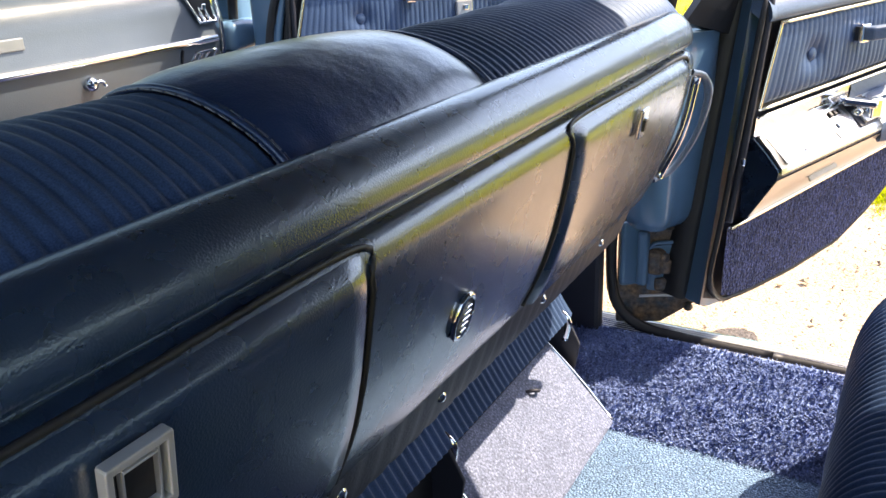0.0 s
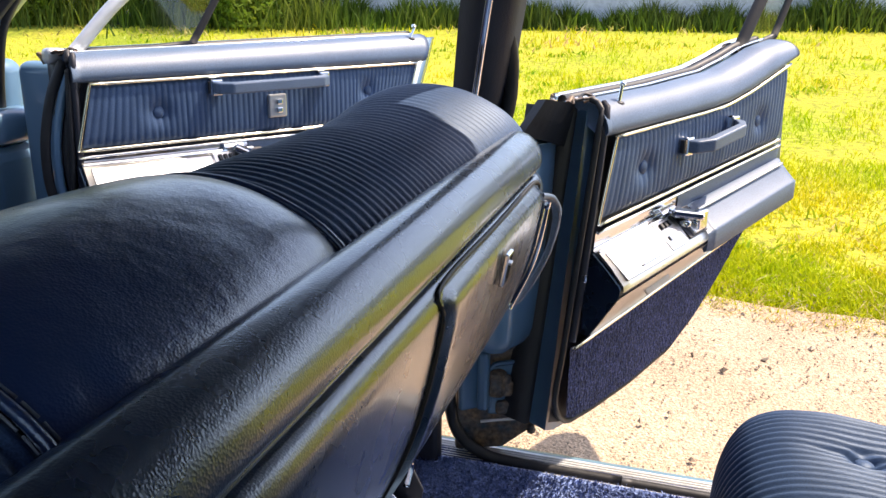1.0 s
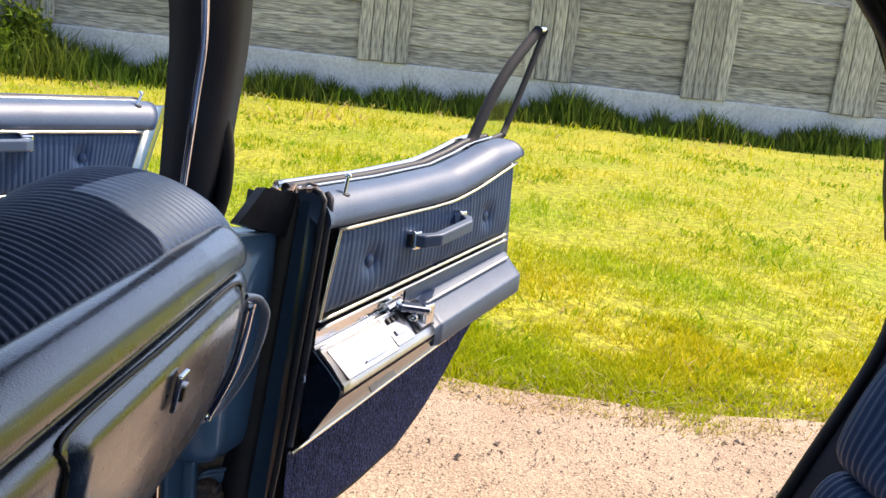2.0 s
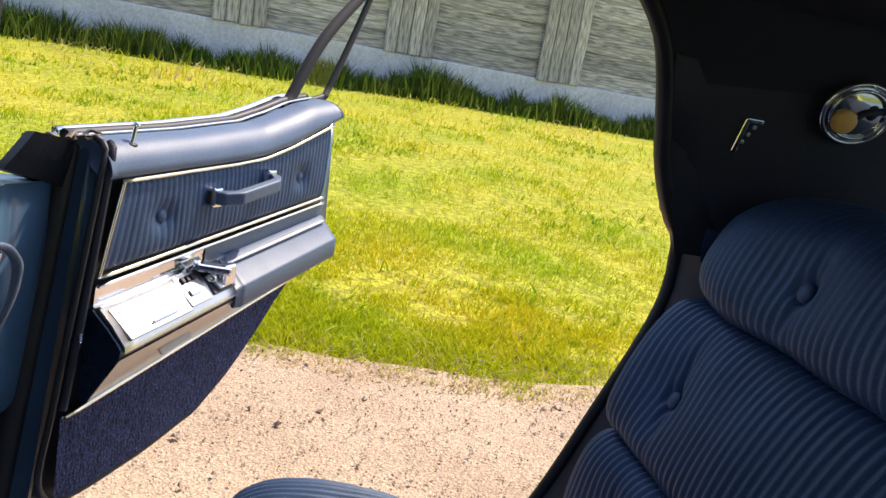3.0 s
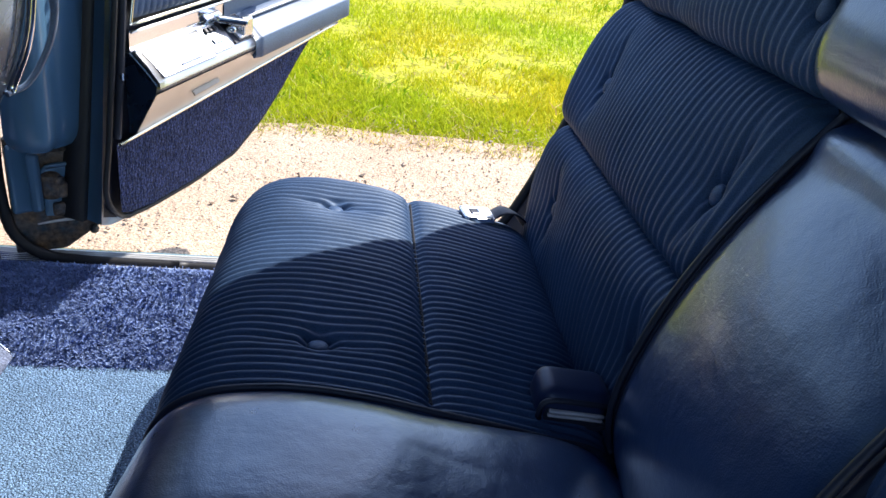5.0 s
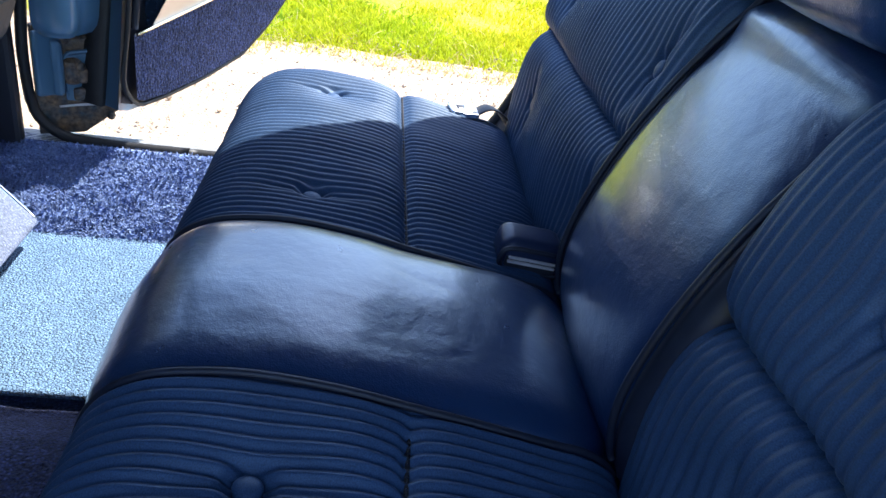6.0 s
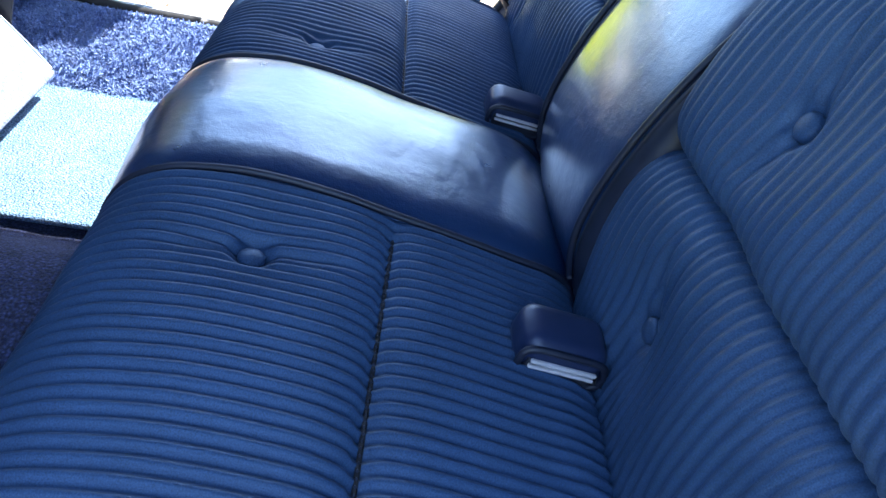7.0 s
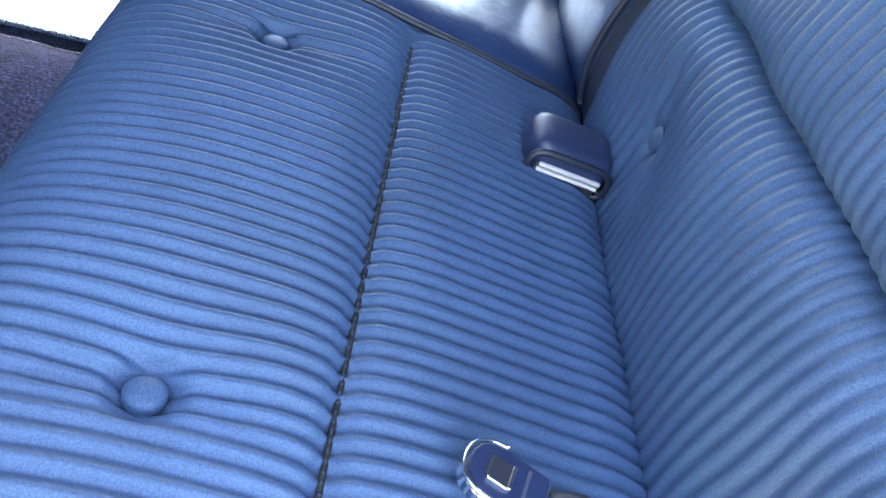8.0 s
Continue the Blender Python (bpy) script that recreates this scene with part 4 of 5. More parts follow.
def back_panel(x_top0, x_top1, x_bot0, x_bot1):
    """A padded panel let into the seat back, with a dark gap all round."""
    zs = np.linspace(0.752, 0.9515, 30)
    us = np.linspace(0, 1, 30)
    rows = []
    for i, u in enumerate(us):
        col = []
        for j, z in enumerate(zs):
            k = (z - zs[0]) / (zs[-1] - zs[0])
            a, b = x_bot0 + (x_top0 - x_bot0) * k, x_bot1 + (x_top1 - x_bot1) * k
            x = a + (b - a) * u
            e = min(x - a, b - x, (zs[-1] - z) * 1.2)
            e = max(0, e)
            lift = 0.010 * math.sqrt(max(0, 1 - (1 - min(1, e / 0.014)) ** 2)) - 0.003
            slope = 0.35
            col.append((x, shell_at(z) - lift, z - lift * slope * 0.5))
        rows.append(col)
    grid("back_panel", np.array(rows), VINYL, fseat, "padded grey-blue vinyl back panel")
    border = [(x_bot0, shell_at(0.755) - 0.001, 0.755)] + [(x_bot0 + (x_top0 - x_bot0) * k, shell_at(0.755 + 0.19 * k) - 0.001, 0.755 + 0.19 * k) for k in (0.25, 0.5, 0.75, 0.93)]
    border += [(x_top0 + 0.012 * (1 if x_top1 > x_top0 else -1), shell_at(0.9525) - 0.002, 0.9535), ((x_top0 + x_top1) / 2, shell_at(0.9525) - 0.002, 0.9535), (x_top1 - 0.012, shell_at(0.9525) - 0.002, 0.9535)]
    border += [(x_bot1 + (x_top1 - x_bot1) * k, shell_at(0.755 + 0.19 * k) - 0.001, 0.755 + 0.19 * k) for k in (0.93, 0.75, 0.5, 0.25, 0)]
    tube("panel_gap", border, 0.0024, RUBBER, fseat, n=120, sides=6)


back_panel(0.190, 0.600, 0.192, 0.600)
back_panel(-0.560, -0.141, -0.560, -0.134)


def on_back(x, z, lift):
    y = shell_at(z)
    y2 = shell_at(z + 0.01)
    nrm = Vector((0, -0.01, (y2 - y))).normalized()
    return Matrix.Translation(Vector((x, y, z)) + nrm * lift) @ along((0, 0, 0), nrm) , nrm


# oval emblem: plain raised shapes in a chrome ring
m, nv = on_back(0.005, 0.835, 0.002)
ringp = [(0.0140 * math.cos(a), 0.0215 * math.sin(a), 0) for a in np.linspace(0, 2 * math.pi, 25)]
bm = bmesh.new()
bmesh.ops.create_cone(bm, cap_ends=True, segments=28, radius1=0.0125, radius2=0.0115, depth=0.003)
bmesh.ops.scale(bm, vec=(1.05, 1.65, 1), verts=bm.verts)
emb = part("emblem", bm, RUBBER, fseat, "small oval chrome emblem")
emb.matrix_basis = m
tube("ring", ringp, 0.0028, CHROME, emb, n=40)
for k in range(5):
    part("relief", box_bm((0.013 - abs(k - 2) * 0.002, 0.0024, 0.004), (0, -0.012 + k * 0.006, 0.002), 0.001), CHROME, emb)


def courtesy_lamp(x, z, w, h):
    m, nv = on_back(x, z, 0.011)
    lamp = part("courtesy_lamp", box_bm((w - 0.01, h - 0.01, 0.004), (0, 0, -0.001), 0.001), RUBBER, fseat, "chrome-framed courtesy lamp")
    lamp.matrix_basis = m
    for sx, sy, ax, ay in ((0, h / 2 - 0.001, w, 0.0035), (0, -h / 2 + 0.001, w, 0.0035), (w / 2 - 0.001, 0, 0.0028, h), (-w / 2 + 0.001, 0, 0.0028, h)):
        part("frame_bar", box_bm((ax + 0.001, ay + 0.001, 0.007), (sx, sy, 0.002), 0.0008), BRUSHED, lamp)
    for bx in (-0.28, 0.28):
        part("bar", box_bm((0.0014, h * 0.8, 0.004), (w * bx, 0, 0.003), 0.0008), SILVER, lamp)
    for by in (-0.30, 0.30):
        part("bar", box_bm((w * 0.55, 0.0014, 0.004), (0, h * by * 1.15, 0.003), 0.0006), BRUSHED, lamp)


courtesy_lamp(-0.331, 0.917, 0.034, 0.037)
m, nv = on_back(0.377, 0.915, 0.011)
lig = part("badge", box_bm((0.022, 0.034, 0.005), (0, 0, 0.001), 0.0015), CHROME, fseat, "small rectangular chrome badge")
lig.matrix_basis = m
part("inset", box_bm((0.008, 0.016, 0.003), (0.001, -0.001, 0.004), 0.001), RUBBER, lig)
part("bar", box_bm((0.010, 0.003, 0.003), (0.001, 0.006, 0.0045), 0.001), SILVER, lig)
# grab strap at the outer end of the back
strap = tube("grab_strap", [(0.640, shell_at(0.925) + 0.004, 0.925), (0.668, 0.412, 0.915), (0.690, 0.408, 0.885), (0.692, 0.420, 0.83), (0.675, 0.448, 0.775), (0.645, shell_at(0.765) + 0.002, 0.762)], 0.0065, PAD, fseat, "grey-blue grab strap", n=40, flat=0.7)
tube("backing", [(0.642, shell_at(0.915) - 0.006, 0.918), (0.640, shell_at(0.84) - 0.008, 0.84), (0.636, shell_at(0.77) - 0.006, 0.77)], 0.006, CHROME, strap, n=16, flat=0.5)
# lower skirt of the back
skirt = np.array([[(x, y, z) for y, z in curve_points([(0.482, 0.754), (0.494, 0.715), (0.512, 0.675), (0.550, 0.645), (0.62, 0.63)], 16)] for x in np.linspace(-0.64, 0.60, 120)])
skirt[:, :, 1] += 0.0012 * np.sin(np.arange(120) * 2.1)[:, None]
for dz, rr in ((0.9640, 0.0022), (0.9690, 0.0026)):
    tube("welt", [(x, shell_at(0.9725) - 0.0005, dz) for x in np.linspace(-0.66, 0.64, 12)], rr, VINYL, fseat, n=12, sides=6)
grid("lower_skirt", skirt, TRIM, fseat, "dark ribbed lower skirt")
for x in (0.06, 0.30, -0.10, 0.50):
    add("snap", dome_mesh("snap", 0.007, 0.004, CHROME, 3, 10), fseat, m=Matrix.Translation((x, 0.4965, 0.712)) @ pose(0, 0, 0, 75, 0, 0))
FC = [(0.60, 0.50), (0.66, 0.58), (0.75, 0.60), (0.95, 0.61), (1.10, 0.60), (1.16, 0.55), (1.17, 0.46)][::-1]
quilt("cushion", FC, -0.70, 0.70, [], fseat, "navy ribbed cloth front cushion", n=50, ends=(0.06, 0.06), end_r=(0.04, 0.04))
part("seat_base", box_bm((1.3, 0.5, 0.16), (0, 0.88, 0.42), 0.03), DARK, fseat)

# ---- footrest and mat ----
foot = thing("footrest", "hinged carpeted footrest with chrome edging on the floor", "footrest")
a0, a1 = Vector((0.445, 0.640, 0.452)), Vector((0.445, 0.515, 0.325))
d = (a1 - a0).normalized()
tilt = Matrix.Translation((a0 + a1) / 2) @ Matrix.Rotation(math.atan2(d.z, d.y), 4, "X")
ob = part("board", box_bm((0.375, (a1 - a0).length, 0.022), (0, 0, 0), 0.006), FOOTREST, foot, "carpeted board")
ob.matrix_basis = tilt
tube("edge_trim", [(0.632, a0.y, a0.z + 0.010), (0.634, (a0.y + a1.y) / 2, (a0.z + a1.z) / 2 + 0.012), (0.634, a1.y, a1.z + 0.008)], 0.005, CHROME, foot, n=10)
tube("edge_trim", [(0.257, a0.y, a0.z + 0.010), (0.256, (a0.y + a1.y) / 2, (a0.z + a1.z) / 2 + 0.012), (0.256, a1.y, a1.z + 0.008)], 0.005, CHROME, foot, n=10)
tube("hinge_rod", [(0.25, 0.646, 0.462), (0.44, 0.647, 0.463), (0.645, 0.646, 0.462)], 0.006, CHROME, foot, n=10)
for x in (0.25, 0.645):
    tube("bracket", [(x, 0.64, 0.455), (x + 0.004, 0.645, 0.49), (x + 0.004, 0.625, 0.512), (x, 0.600, 0.500), (x, 0.605, 0.46)], 0.006, CHROME, foot, n=20, flat=0.6)
for x in (0.243, 0.652):
    part("bracket_plate", prism_bm([(0.650, 0.500), (0.605, 0.505), (0.580, 0.455), (0.590, 0.400), (0.650, 0.380)], (x - 0.003, x + 0.003), 0.002, "x"), TRIM, foot, "black bracket plate")
tube("latch_loop", [(0.50, 0.612, 0.437), (0.505, 0.600, 0.440), (0.515, 0.596, 0.436), (0.52, 0.604, 0.430)], 0.003, TRIM, foot, n=14)
mat_ob = part("floor_mat", box_bm((0.47, 0.46, 0.010), (0.467, 0.335, 0.279), 0.004), MAT)
tagged(mat_ob, "pale blue carpet floor mat behind the front seat", "floor mat")


def pile():
    """Cut pile standing up from the carpet beside the sill."""
    g = np.random.default_rng(9)
    v, f = [], []
    for i in range(52000):
        x, y = g.uniform(0.635, 0.862), g.uniform(-0.05, 0.80)
        z = floor_z(x)
        row = math.sin(y * 520 + 2.5 * math.sin(x * 40) + 1.5 * math.sin(y * 31))
        h, w = g.uniform(0.003, 0.006) + 0.004 * max(0, row), g.uniform(0.0010, 0.0022)
        a = g.normal(0, 0.5)
        lx, ly = g.normal(0, 0.003) - 0.004, g.normal(0, 0.0025) + 0.003 * math.sin(x * 60 + y * 25)
        k = len(v)
        c, s = math.cos(a) * w, math.sin(a) * w
        v += [(x - c, y - s, z), (x + c, y + s, z), (x + lx + c * 0.6, y + ly + s * 0.6, z + h), (x + lx - c * 0.6, y + ly - s * 0.6, z + h)]
        f.append((k, k + 1, k + 2, k + 3))
    ob = add("carpet_nap", mesh_of("carpet_nap", v, f, CARPET_BLUE, smooth=False), body, "shaggy blue carpet pile")
    ob["kind"] = "stuff"


pile()

# ---- doors ----
def line(a, b):
    (u0, z0), (u1, z1) = a, b
    return lambda u: z0 + (z1 - z0) * (u - u0) / (u1 - u0)


def door(m, name_label, length, trim_top, trim_low, arm_top, arm_front, arm_low, belt, bottom, reach, lever, plate_to, vent, buttons, pull, slant, flap, lock=0.036, rake=0.0, bar_material=None):
    """A car door opened outwards. Local x runs from the hinge edge to the rear, y away from the cabin, z up.
    The z lines are functions of x; reach is how far the armrest stands out."""
    L = length

    def front(z):
        """The forward edge of the door leans with the trim."""
        return -0.036 + slant * (z - 0.955)

    # painted shell with its rounded outer skin
    us = np.linspace(-0.078, L + 0.035, 40)
    rows = []
    for u in us:
        zb, zt = bottom(u), belt(u) - 0.012
        pull_in = max(0, 1 - (u + 0.078) / 0.16)
        sec = []
        for k, w in ((0, 0.012), (0, 0.07), (0.10, 0.135), (0.35, 0.160), (0.65, 0.165), (0.9, 0.145), (1.0, 0.105), (1.0, 0.03)):
            sec.append((u + pull_in * (front(zb + (zt - zb) * k) + 0.078) + 0.12 * max(0, w - 0.03) * max(0, 1 - (u + 0.078) / 0.2) + 0.11 * max(0, (w - 0.03) / 0.135) * max(0, (u - L + 0.2) / 0.2), w, zb + (zt - zb) * k))
        rows.append(sec)
    dr = grid("door", np.array(rows), PAINT, body, name_label, close_v=True, caps=True)
    dr.matrix_basis = m
    # upper padding that rolls over the belt line
    us = np.linspace(-0.028, L, 50)
    rows = []
    for u in us:
        z0, z1 = trim_top(u) + 0.002, belt(u)
        h = z1 - z0
        sec = [(u, 0.004, z0), (u, -0.010, z0 + 0.004), (u, -0.012, z0 + h * 0.3), (u, -0.004, z0 + h * 0.62), (u, 0.014, z0 + h * 0.9), (u, 0.038, z1), (u, 0.060, z1 - 0.002), (u, 0.066, z1 - 0.016)]
        rows.append(curve_points(sec, 20))
    grid("upper_pad", np.array(rows), PAD, dr, "blue-grey padded upper door trim", caps=True)
    tube("belt_moulding", [(u, 0.072, belt(u) - 0.001) for u in np.linspace(-0.03, L, 24)], 0.004, CHROME, dr, n=40, flat=0.6)
    tube("window_seal", [(u, 0.088, belt(u) - 0.004) for u in np.linspace(-0.02, L, 24)], 0.010, RUBBER, dr, n=40)
    tube("outer_moulding", [(u, 0.112, belt(u) - 0.002) for u in np.linspace(-0.015, L + 0.01, 24)], 0.007, CHROME, dr, n=40)
    # ribbed cloth panel
    us = np.linspace(0.004, L - 0.035, int((L) / 0.0125 * 6))
    rows = []
    for u in us:
        z0, z1 = trim_low(u) + 0.004, trim_top(u) - 0.004
        sec = []
        for k in np.linspace(0, 1, 22):
            z = z0 + (z1 - z0) * k
            o = 0.002 + 0.0020 * (math.sqrt(abs(math.sin(math.pi * u / 0.0125))) - 0.5) + 0.006 * math.sqrt(max(0, 1 - (2 * k - 1) ** 4))
            for bu, bz in buttons:
                o -= 0.010 * math.exp(-((u - bu) / 0.022) ** 2 - ((z - bz) / 0.022) ** 2)
            sec.append((u - 0.030 * (1 - k) * max(0, 1 - u / 0.12), -o, z))
        rows.append(sec)
    grid("cloth_panel", np.array(rows), CLOTH, dr, "navy ribbed cloth door panel")
    for bu, bz in buttons:
        add("button", dome_mesh("button", 0.0125, 0.005, CLOTH), dr, m=Matrix.Translation((bu, 0.0005, bz)) @ pose(0, 0, 0, 90, 0, 0))
    ends = (0.0, L - 0.032)
    bar = dict(radius=0.0034, n=30, sides=6)
    tube("gold_trim", [(u, -0.010, trim_top(u)) for u in np.linspace(*ends, 16)], material=GOLD, parent=dr, label="bright gold-toned trim strip", **bar)
    tube("gold_trim", [(u, -0.008, trim_low(u)) for u in np.linspace(-0.03, ends[1], 16)], material=GOLD, parent=dr, **bar)
    tube("gold_trim", [(0.0, -0.010, trim_top(0)), (-0.016, -0.009, (trim_top(0) + trim_low(0)) / 2), (-0.032, -0.008, trim_low(-0.03))], material=GOLD, parent=dr, **bar)
    tube("chrome_bead", [(u, -0.010, trim_low(u) - 0.012) for u in np.linspace(-0.034, ends[1], 16)], 0.003, CHROME, dr, n=30, sides=6)
    # backing board behind everything
    us = np.linspace(-0.085, L - 0.01, 30)
    grid("trim_board", np.array([[(u + max(0, 1 - (u + 0.085) / 0.12) * (front(z) + 0.087), 0.010, z) for z in np.linspace(bottom(u) + 0.012, belt(u) - 0.03, 6)] for u in us]), TRIM, dr)
    # bright strip under the cloth panel
    us = np.linspace(-0.034, plate_to + 0.02, 12)
    grid("bright_strip", np.array([[(u, -0.004, arm_top(u) - 0.004), (u, -0.006, trim_low(u) - 0.014)] for u in us]), CHROME, dr, "polished metal strip")
    us = np.linspace(plate_to + 0.02, L - 0.03, 16)
    grid("lower_pad", np.array([[(u, -0.004, arm_top(u) - 0.01), (u, -0.008, (arm_top(u) + trim_low(u)) / 2), (u, -0.004, trim_low(u) - 0.012)] for u in us]), PAD, dr)
    # armrest: body, padded cap, control plate
    us = np.linspace(-0.036, L - 0.035, 40)
    rows = []
    for u in us:
        t = np.clip((u - (L - 0.02)) / 0.04, 0, 1)
        w = reach(u) * (1 - 0.25 * t * t)
        zt, zf, zb = arm_top(u), arm_front(u), arm_low(u)
        sec = [(u, 0.008, zb), (u, -0.006, zb - 0.001), (u, -w + 0.014, zf - 0.030), (u, -w + 0.002, zf - 0.012), (u, -w, zf), (u, -w + 0.004, zf + 0.006), (u, -w * 0.5 - 0.002, (zt + zf) / 2 + 0.004), (u, -0.006, zt), (u, 0.008, zt)]
        rows.append(sec)
    grid("armrest", np.array(rows), VINYL, dr, "grey vinyl armrest", caps=True)
    grid("armrest_skirt", np.array([[(r[k][0], r[k][1] - 0.0015, r[k][2] - 0.0015) for k in (1, 2, 3)] for r in rows]), SATIN, dr, "satin metal lower armrest face")
    ur = np.linspace(plate_to + 0.055, L - 0.032, 40)
    rows = []
    for i, u in enumerate(ur):
        e = min(1, (u - ur[0]) / 0.006, (ur[-1] - u) / 0.006)
        o = 0.008 * math.sqrt(max(0, 1 - (1 - e) ** 2))
        w = reach(u)
        zt, zf = arm_top(u), arm_front(u)
        zm = (zt + zf) / 2 + 0.006
        edge_y, edge_z = -w - o, zf + 0.004 + o
        sec = [(u, -w + 0.006, zf - 0.032), (u, -w + 0.002 - o, zf - 0.030), (u, -w - o, zf - 0.027), (u, edge_y, edge_z - 0.004), (u, edge_y + 0.0012, edge_z - 0.0012), (u, edge_y + 0.004, edge_z),
               (u, -w * 0.5 - o * 0.5, zm + o * 0.9), (u, -0.014, zt + o * 0.7), (u, -0.010, zt + o * 0.55), (u, -0.002, zt)]
        rows.append(sec)
    grid("armrest_cap", np.array(rows), PAD, dr, "padded blue-grey armrest cap", caps=True)
    tube("cap_bead", [(u, -reach(u) * 0.33 - 0.012, arm_front(u) + (arm_top(u) - arm_front(u)) * 0.72 + 0.012) for u in np.linspace(ur[0], ur[-1] - 0.02, 12)], 0.003, BRUSHED, dr, n=20, sides=6)
    uc = np.linspace(-0.030, plate_to + 0.05, 10)
    rows = []
    for u in uc:
        w = reach(u)
        zt, zf = arm_top(u), arm_front(u)
        rows.append([(u, -w - 0.003, zf - 0.004), (u, -w - 0.002, zf + 0.006), (u, -w * 0.5 - 0.006, (zt + zf) / 2 + 0.008), (u, -0.010, zt + 0.005), (u, -0.004, zt + 0.001)])
    grid("control_plate", np.array(rows), SATIN, dr, "chrome armrest control plate", caps=True)
    def on_plate(u, f, lift):
        """A place on the sloping plate: f runs from its lower lip to its back edge."""
        w, zt, zf = reach(u), arm_top(u), arm_front(u)
        lo, hi = Vector((u, -w - 0.002, zf + 0.006)), Vector((u, -0.008, zt + 0.003))
        nrm = Vector((1, 0, (arm_top(0.3) - arm_top(0)) / 0.3)).normalized().cross(hi - lo).normalized()
        return lo.lerp(hi, f) + nrm * lift, nrm, (hi - lo)

    def set_in(name, u0, u1, fa, fb, thick, material, label=""):
        uc, fc = (u0 + u1) / 2, (fa + fb) / 2
        at, nrm, across = on_plate(uc, fc, thick / 2 + 0.001)
        xa = Vector((1, 0, (arm_front(u1) - arm_front(u0)) / (u1 - u0))).normalized()
        ya = nrm.cross(xa)
        ob = part(name, box_bm((u1 - u0, across.length * (fb - fa), thick), (0, 0, 0), 0.0016), material, dr, label)
        ob.matrix_basis = Matrix(((xa.x, ya.x, nrm.x, at.x), (xa.y, ya.y, nrm.y, at.y), (xa.z, ya.z, nrm.z, at.z), (0, 0, 0, 1)))
        return ob

    set_in("ashtray_lid", -0.018, plate_to - 0.072, 0.04, 0.86, 0.004, SILVER, "silver ashtray lid")
    set_in("lid_pull", plate_to * 0.18, plate_to * 0.48, 0.16, 0.21, 0.009, CHROME)
    set_in("switch_panel", plate_to - 0.068, plate_to - 0.016, 0.10, 0.94, 0.003, SILVER, "silver switch panel")
    for k in range(3):
        set_in("switch", plate_to - 0.058 + k * 0.012, plate_to - 0.050 + k * 0.012, 0.70, 0.86, 0.008, RUBBER)
    set_in("switch_bar", plate_to - 0.056, plate_to - 0.028, 0.34, 0.50, 0.007, CHROME)
    set_in("bright_edge", -0.030, plate_to + 0.03, 0.93, 1.0, 0.004, CHROME)
    # release lever over its pocket
    set_in("lever_pocket", plate_to - 0.008, plate_to + 0.050, 0.12, 0.98, 0.004, TRIM)
    set_in("pocket_floor", plate_to + 0.006, plate_to + 0.038, 0.18, 0.45, 0.010, BRUSHED)
    add("lever_knob", dome_mesh("lever_knob", 0.011, 0.012, CHROME), dr, m=Matrix.Translation(on_plate(plate_to + 0.006, 0.55, 0.006)[0]) @ pose(0, 0, 0, 60, 0, 0))
    root, tip = on_plate(plate_to - 0.014, 0.96, 0.014)[0], on_plate(plate_to + 0.030, 0.50, 0.024)[0]
    bl = box_bm((0.030, 0.015, (tip - root).length + 0.012), (0, 0, 0), 0.006, 3, turn=along(root, tip))
    part("release_lever", bl, CHROME, dr, "chrome release lever").location = (root + tip) / 2
    part("lever_end", box_bm((0.032, 0.016, 0.038), tip + Vector((0.004, 0.0, -0.008)), 0.005, 3), CHROME, dr)
    set_in("lever_mount", plate_to - 0.040, plate_to + 0.006, 0.99, 1.22, 0.012, CHROME)
    # reflectors let into the lower armrest face
    for u in (plate_to * 0.62, L - 0.09):
        k = 0.55
        z = arm_front(u) * k + arm_low(u) * (1 - k) - 0.012
        part("reflector", box_bm((0.075, 0.004, 0.013), (0, 0, 0), 0.0015, turn=Matrix.Rotation(-math.atan2(arm_low(u + 0.1) - arm_low(u), 0.1), 4, "Y") @ Matrix.Rotation(radians(-28), 4, "X")), TAN, dr, "slim pale tan reflector").location = (u, -reach(u) * k - 0.004, z)
    tube("lower_bead", [(u, -0.012, arm_low(u)) for u in np.linspace(-0.08, L - 0.02, 12)], 0.004, GOLD, dr, n=20, sides=6)
    # carpeted lower panel
    us = np.linspace(-0.080, L - 0.03, 60)
    rows = []
    for i, u in enumerate(us):
        z0, z1 = bottom(u) + 0.018, arm_low(u) - 0.002
        if z1 - z0 < 0.004:
            z0 = z1 - 0.004
        rows.append([(u, -0.004 - 0.003 * noise.noise((u * 90, k * 14, 3)), z0 + (z1 - z0) * k) for k in np.linspace(0, 1, 14)])
    grid("lower_carpet", np.array(rows), CARPET, dr, "navy carpeted lower door panel")
    tube("door_seal", [(u, 0.006, bottom(u) + 0.008) for u in np.linspace(L - 0.05, -0.07, 24)] + [(front(z) - 0.001, 0.001, z) for z in (bottom(-0.09) + 0.05, 0.62, 0.80, 0.95)] + [(front(1.0) + 0.004, 0.006, belt(0) - 0.01), (-0.020, 0.03, belt(0) + 0.002)], 0.0055, RUBBER, dr, n=90)
    f0, f1 = flap
    grid("edge_flap", np.array([[(front(z) + du, f0 + (w - f0) * (1 if z > 0.61 else 0.8), z) for du, w in ((0.004, f0 - 0.002), (-0.006, f0), (-0.009, f0 * 0.6 + f1 * 0.4), (-0.008, f1 - 0.008), (0.004, f1))] for z in np.linspace(bottom(-0.1) - 0.01, belt(0) - 0.014, 24)]), RUBBER, dr, "black rubber edge flap")
    part("edge_head", box_bm((0.012, 0.072, 0.05), (front(belt(0)) - 0.002, f0 + 0.036, belt(0) - 0.036), 0.005), RUBBER, dr, "torn black rubber corner")
    g2 = np.random.default_rng(3)
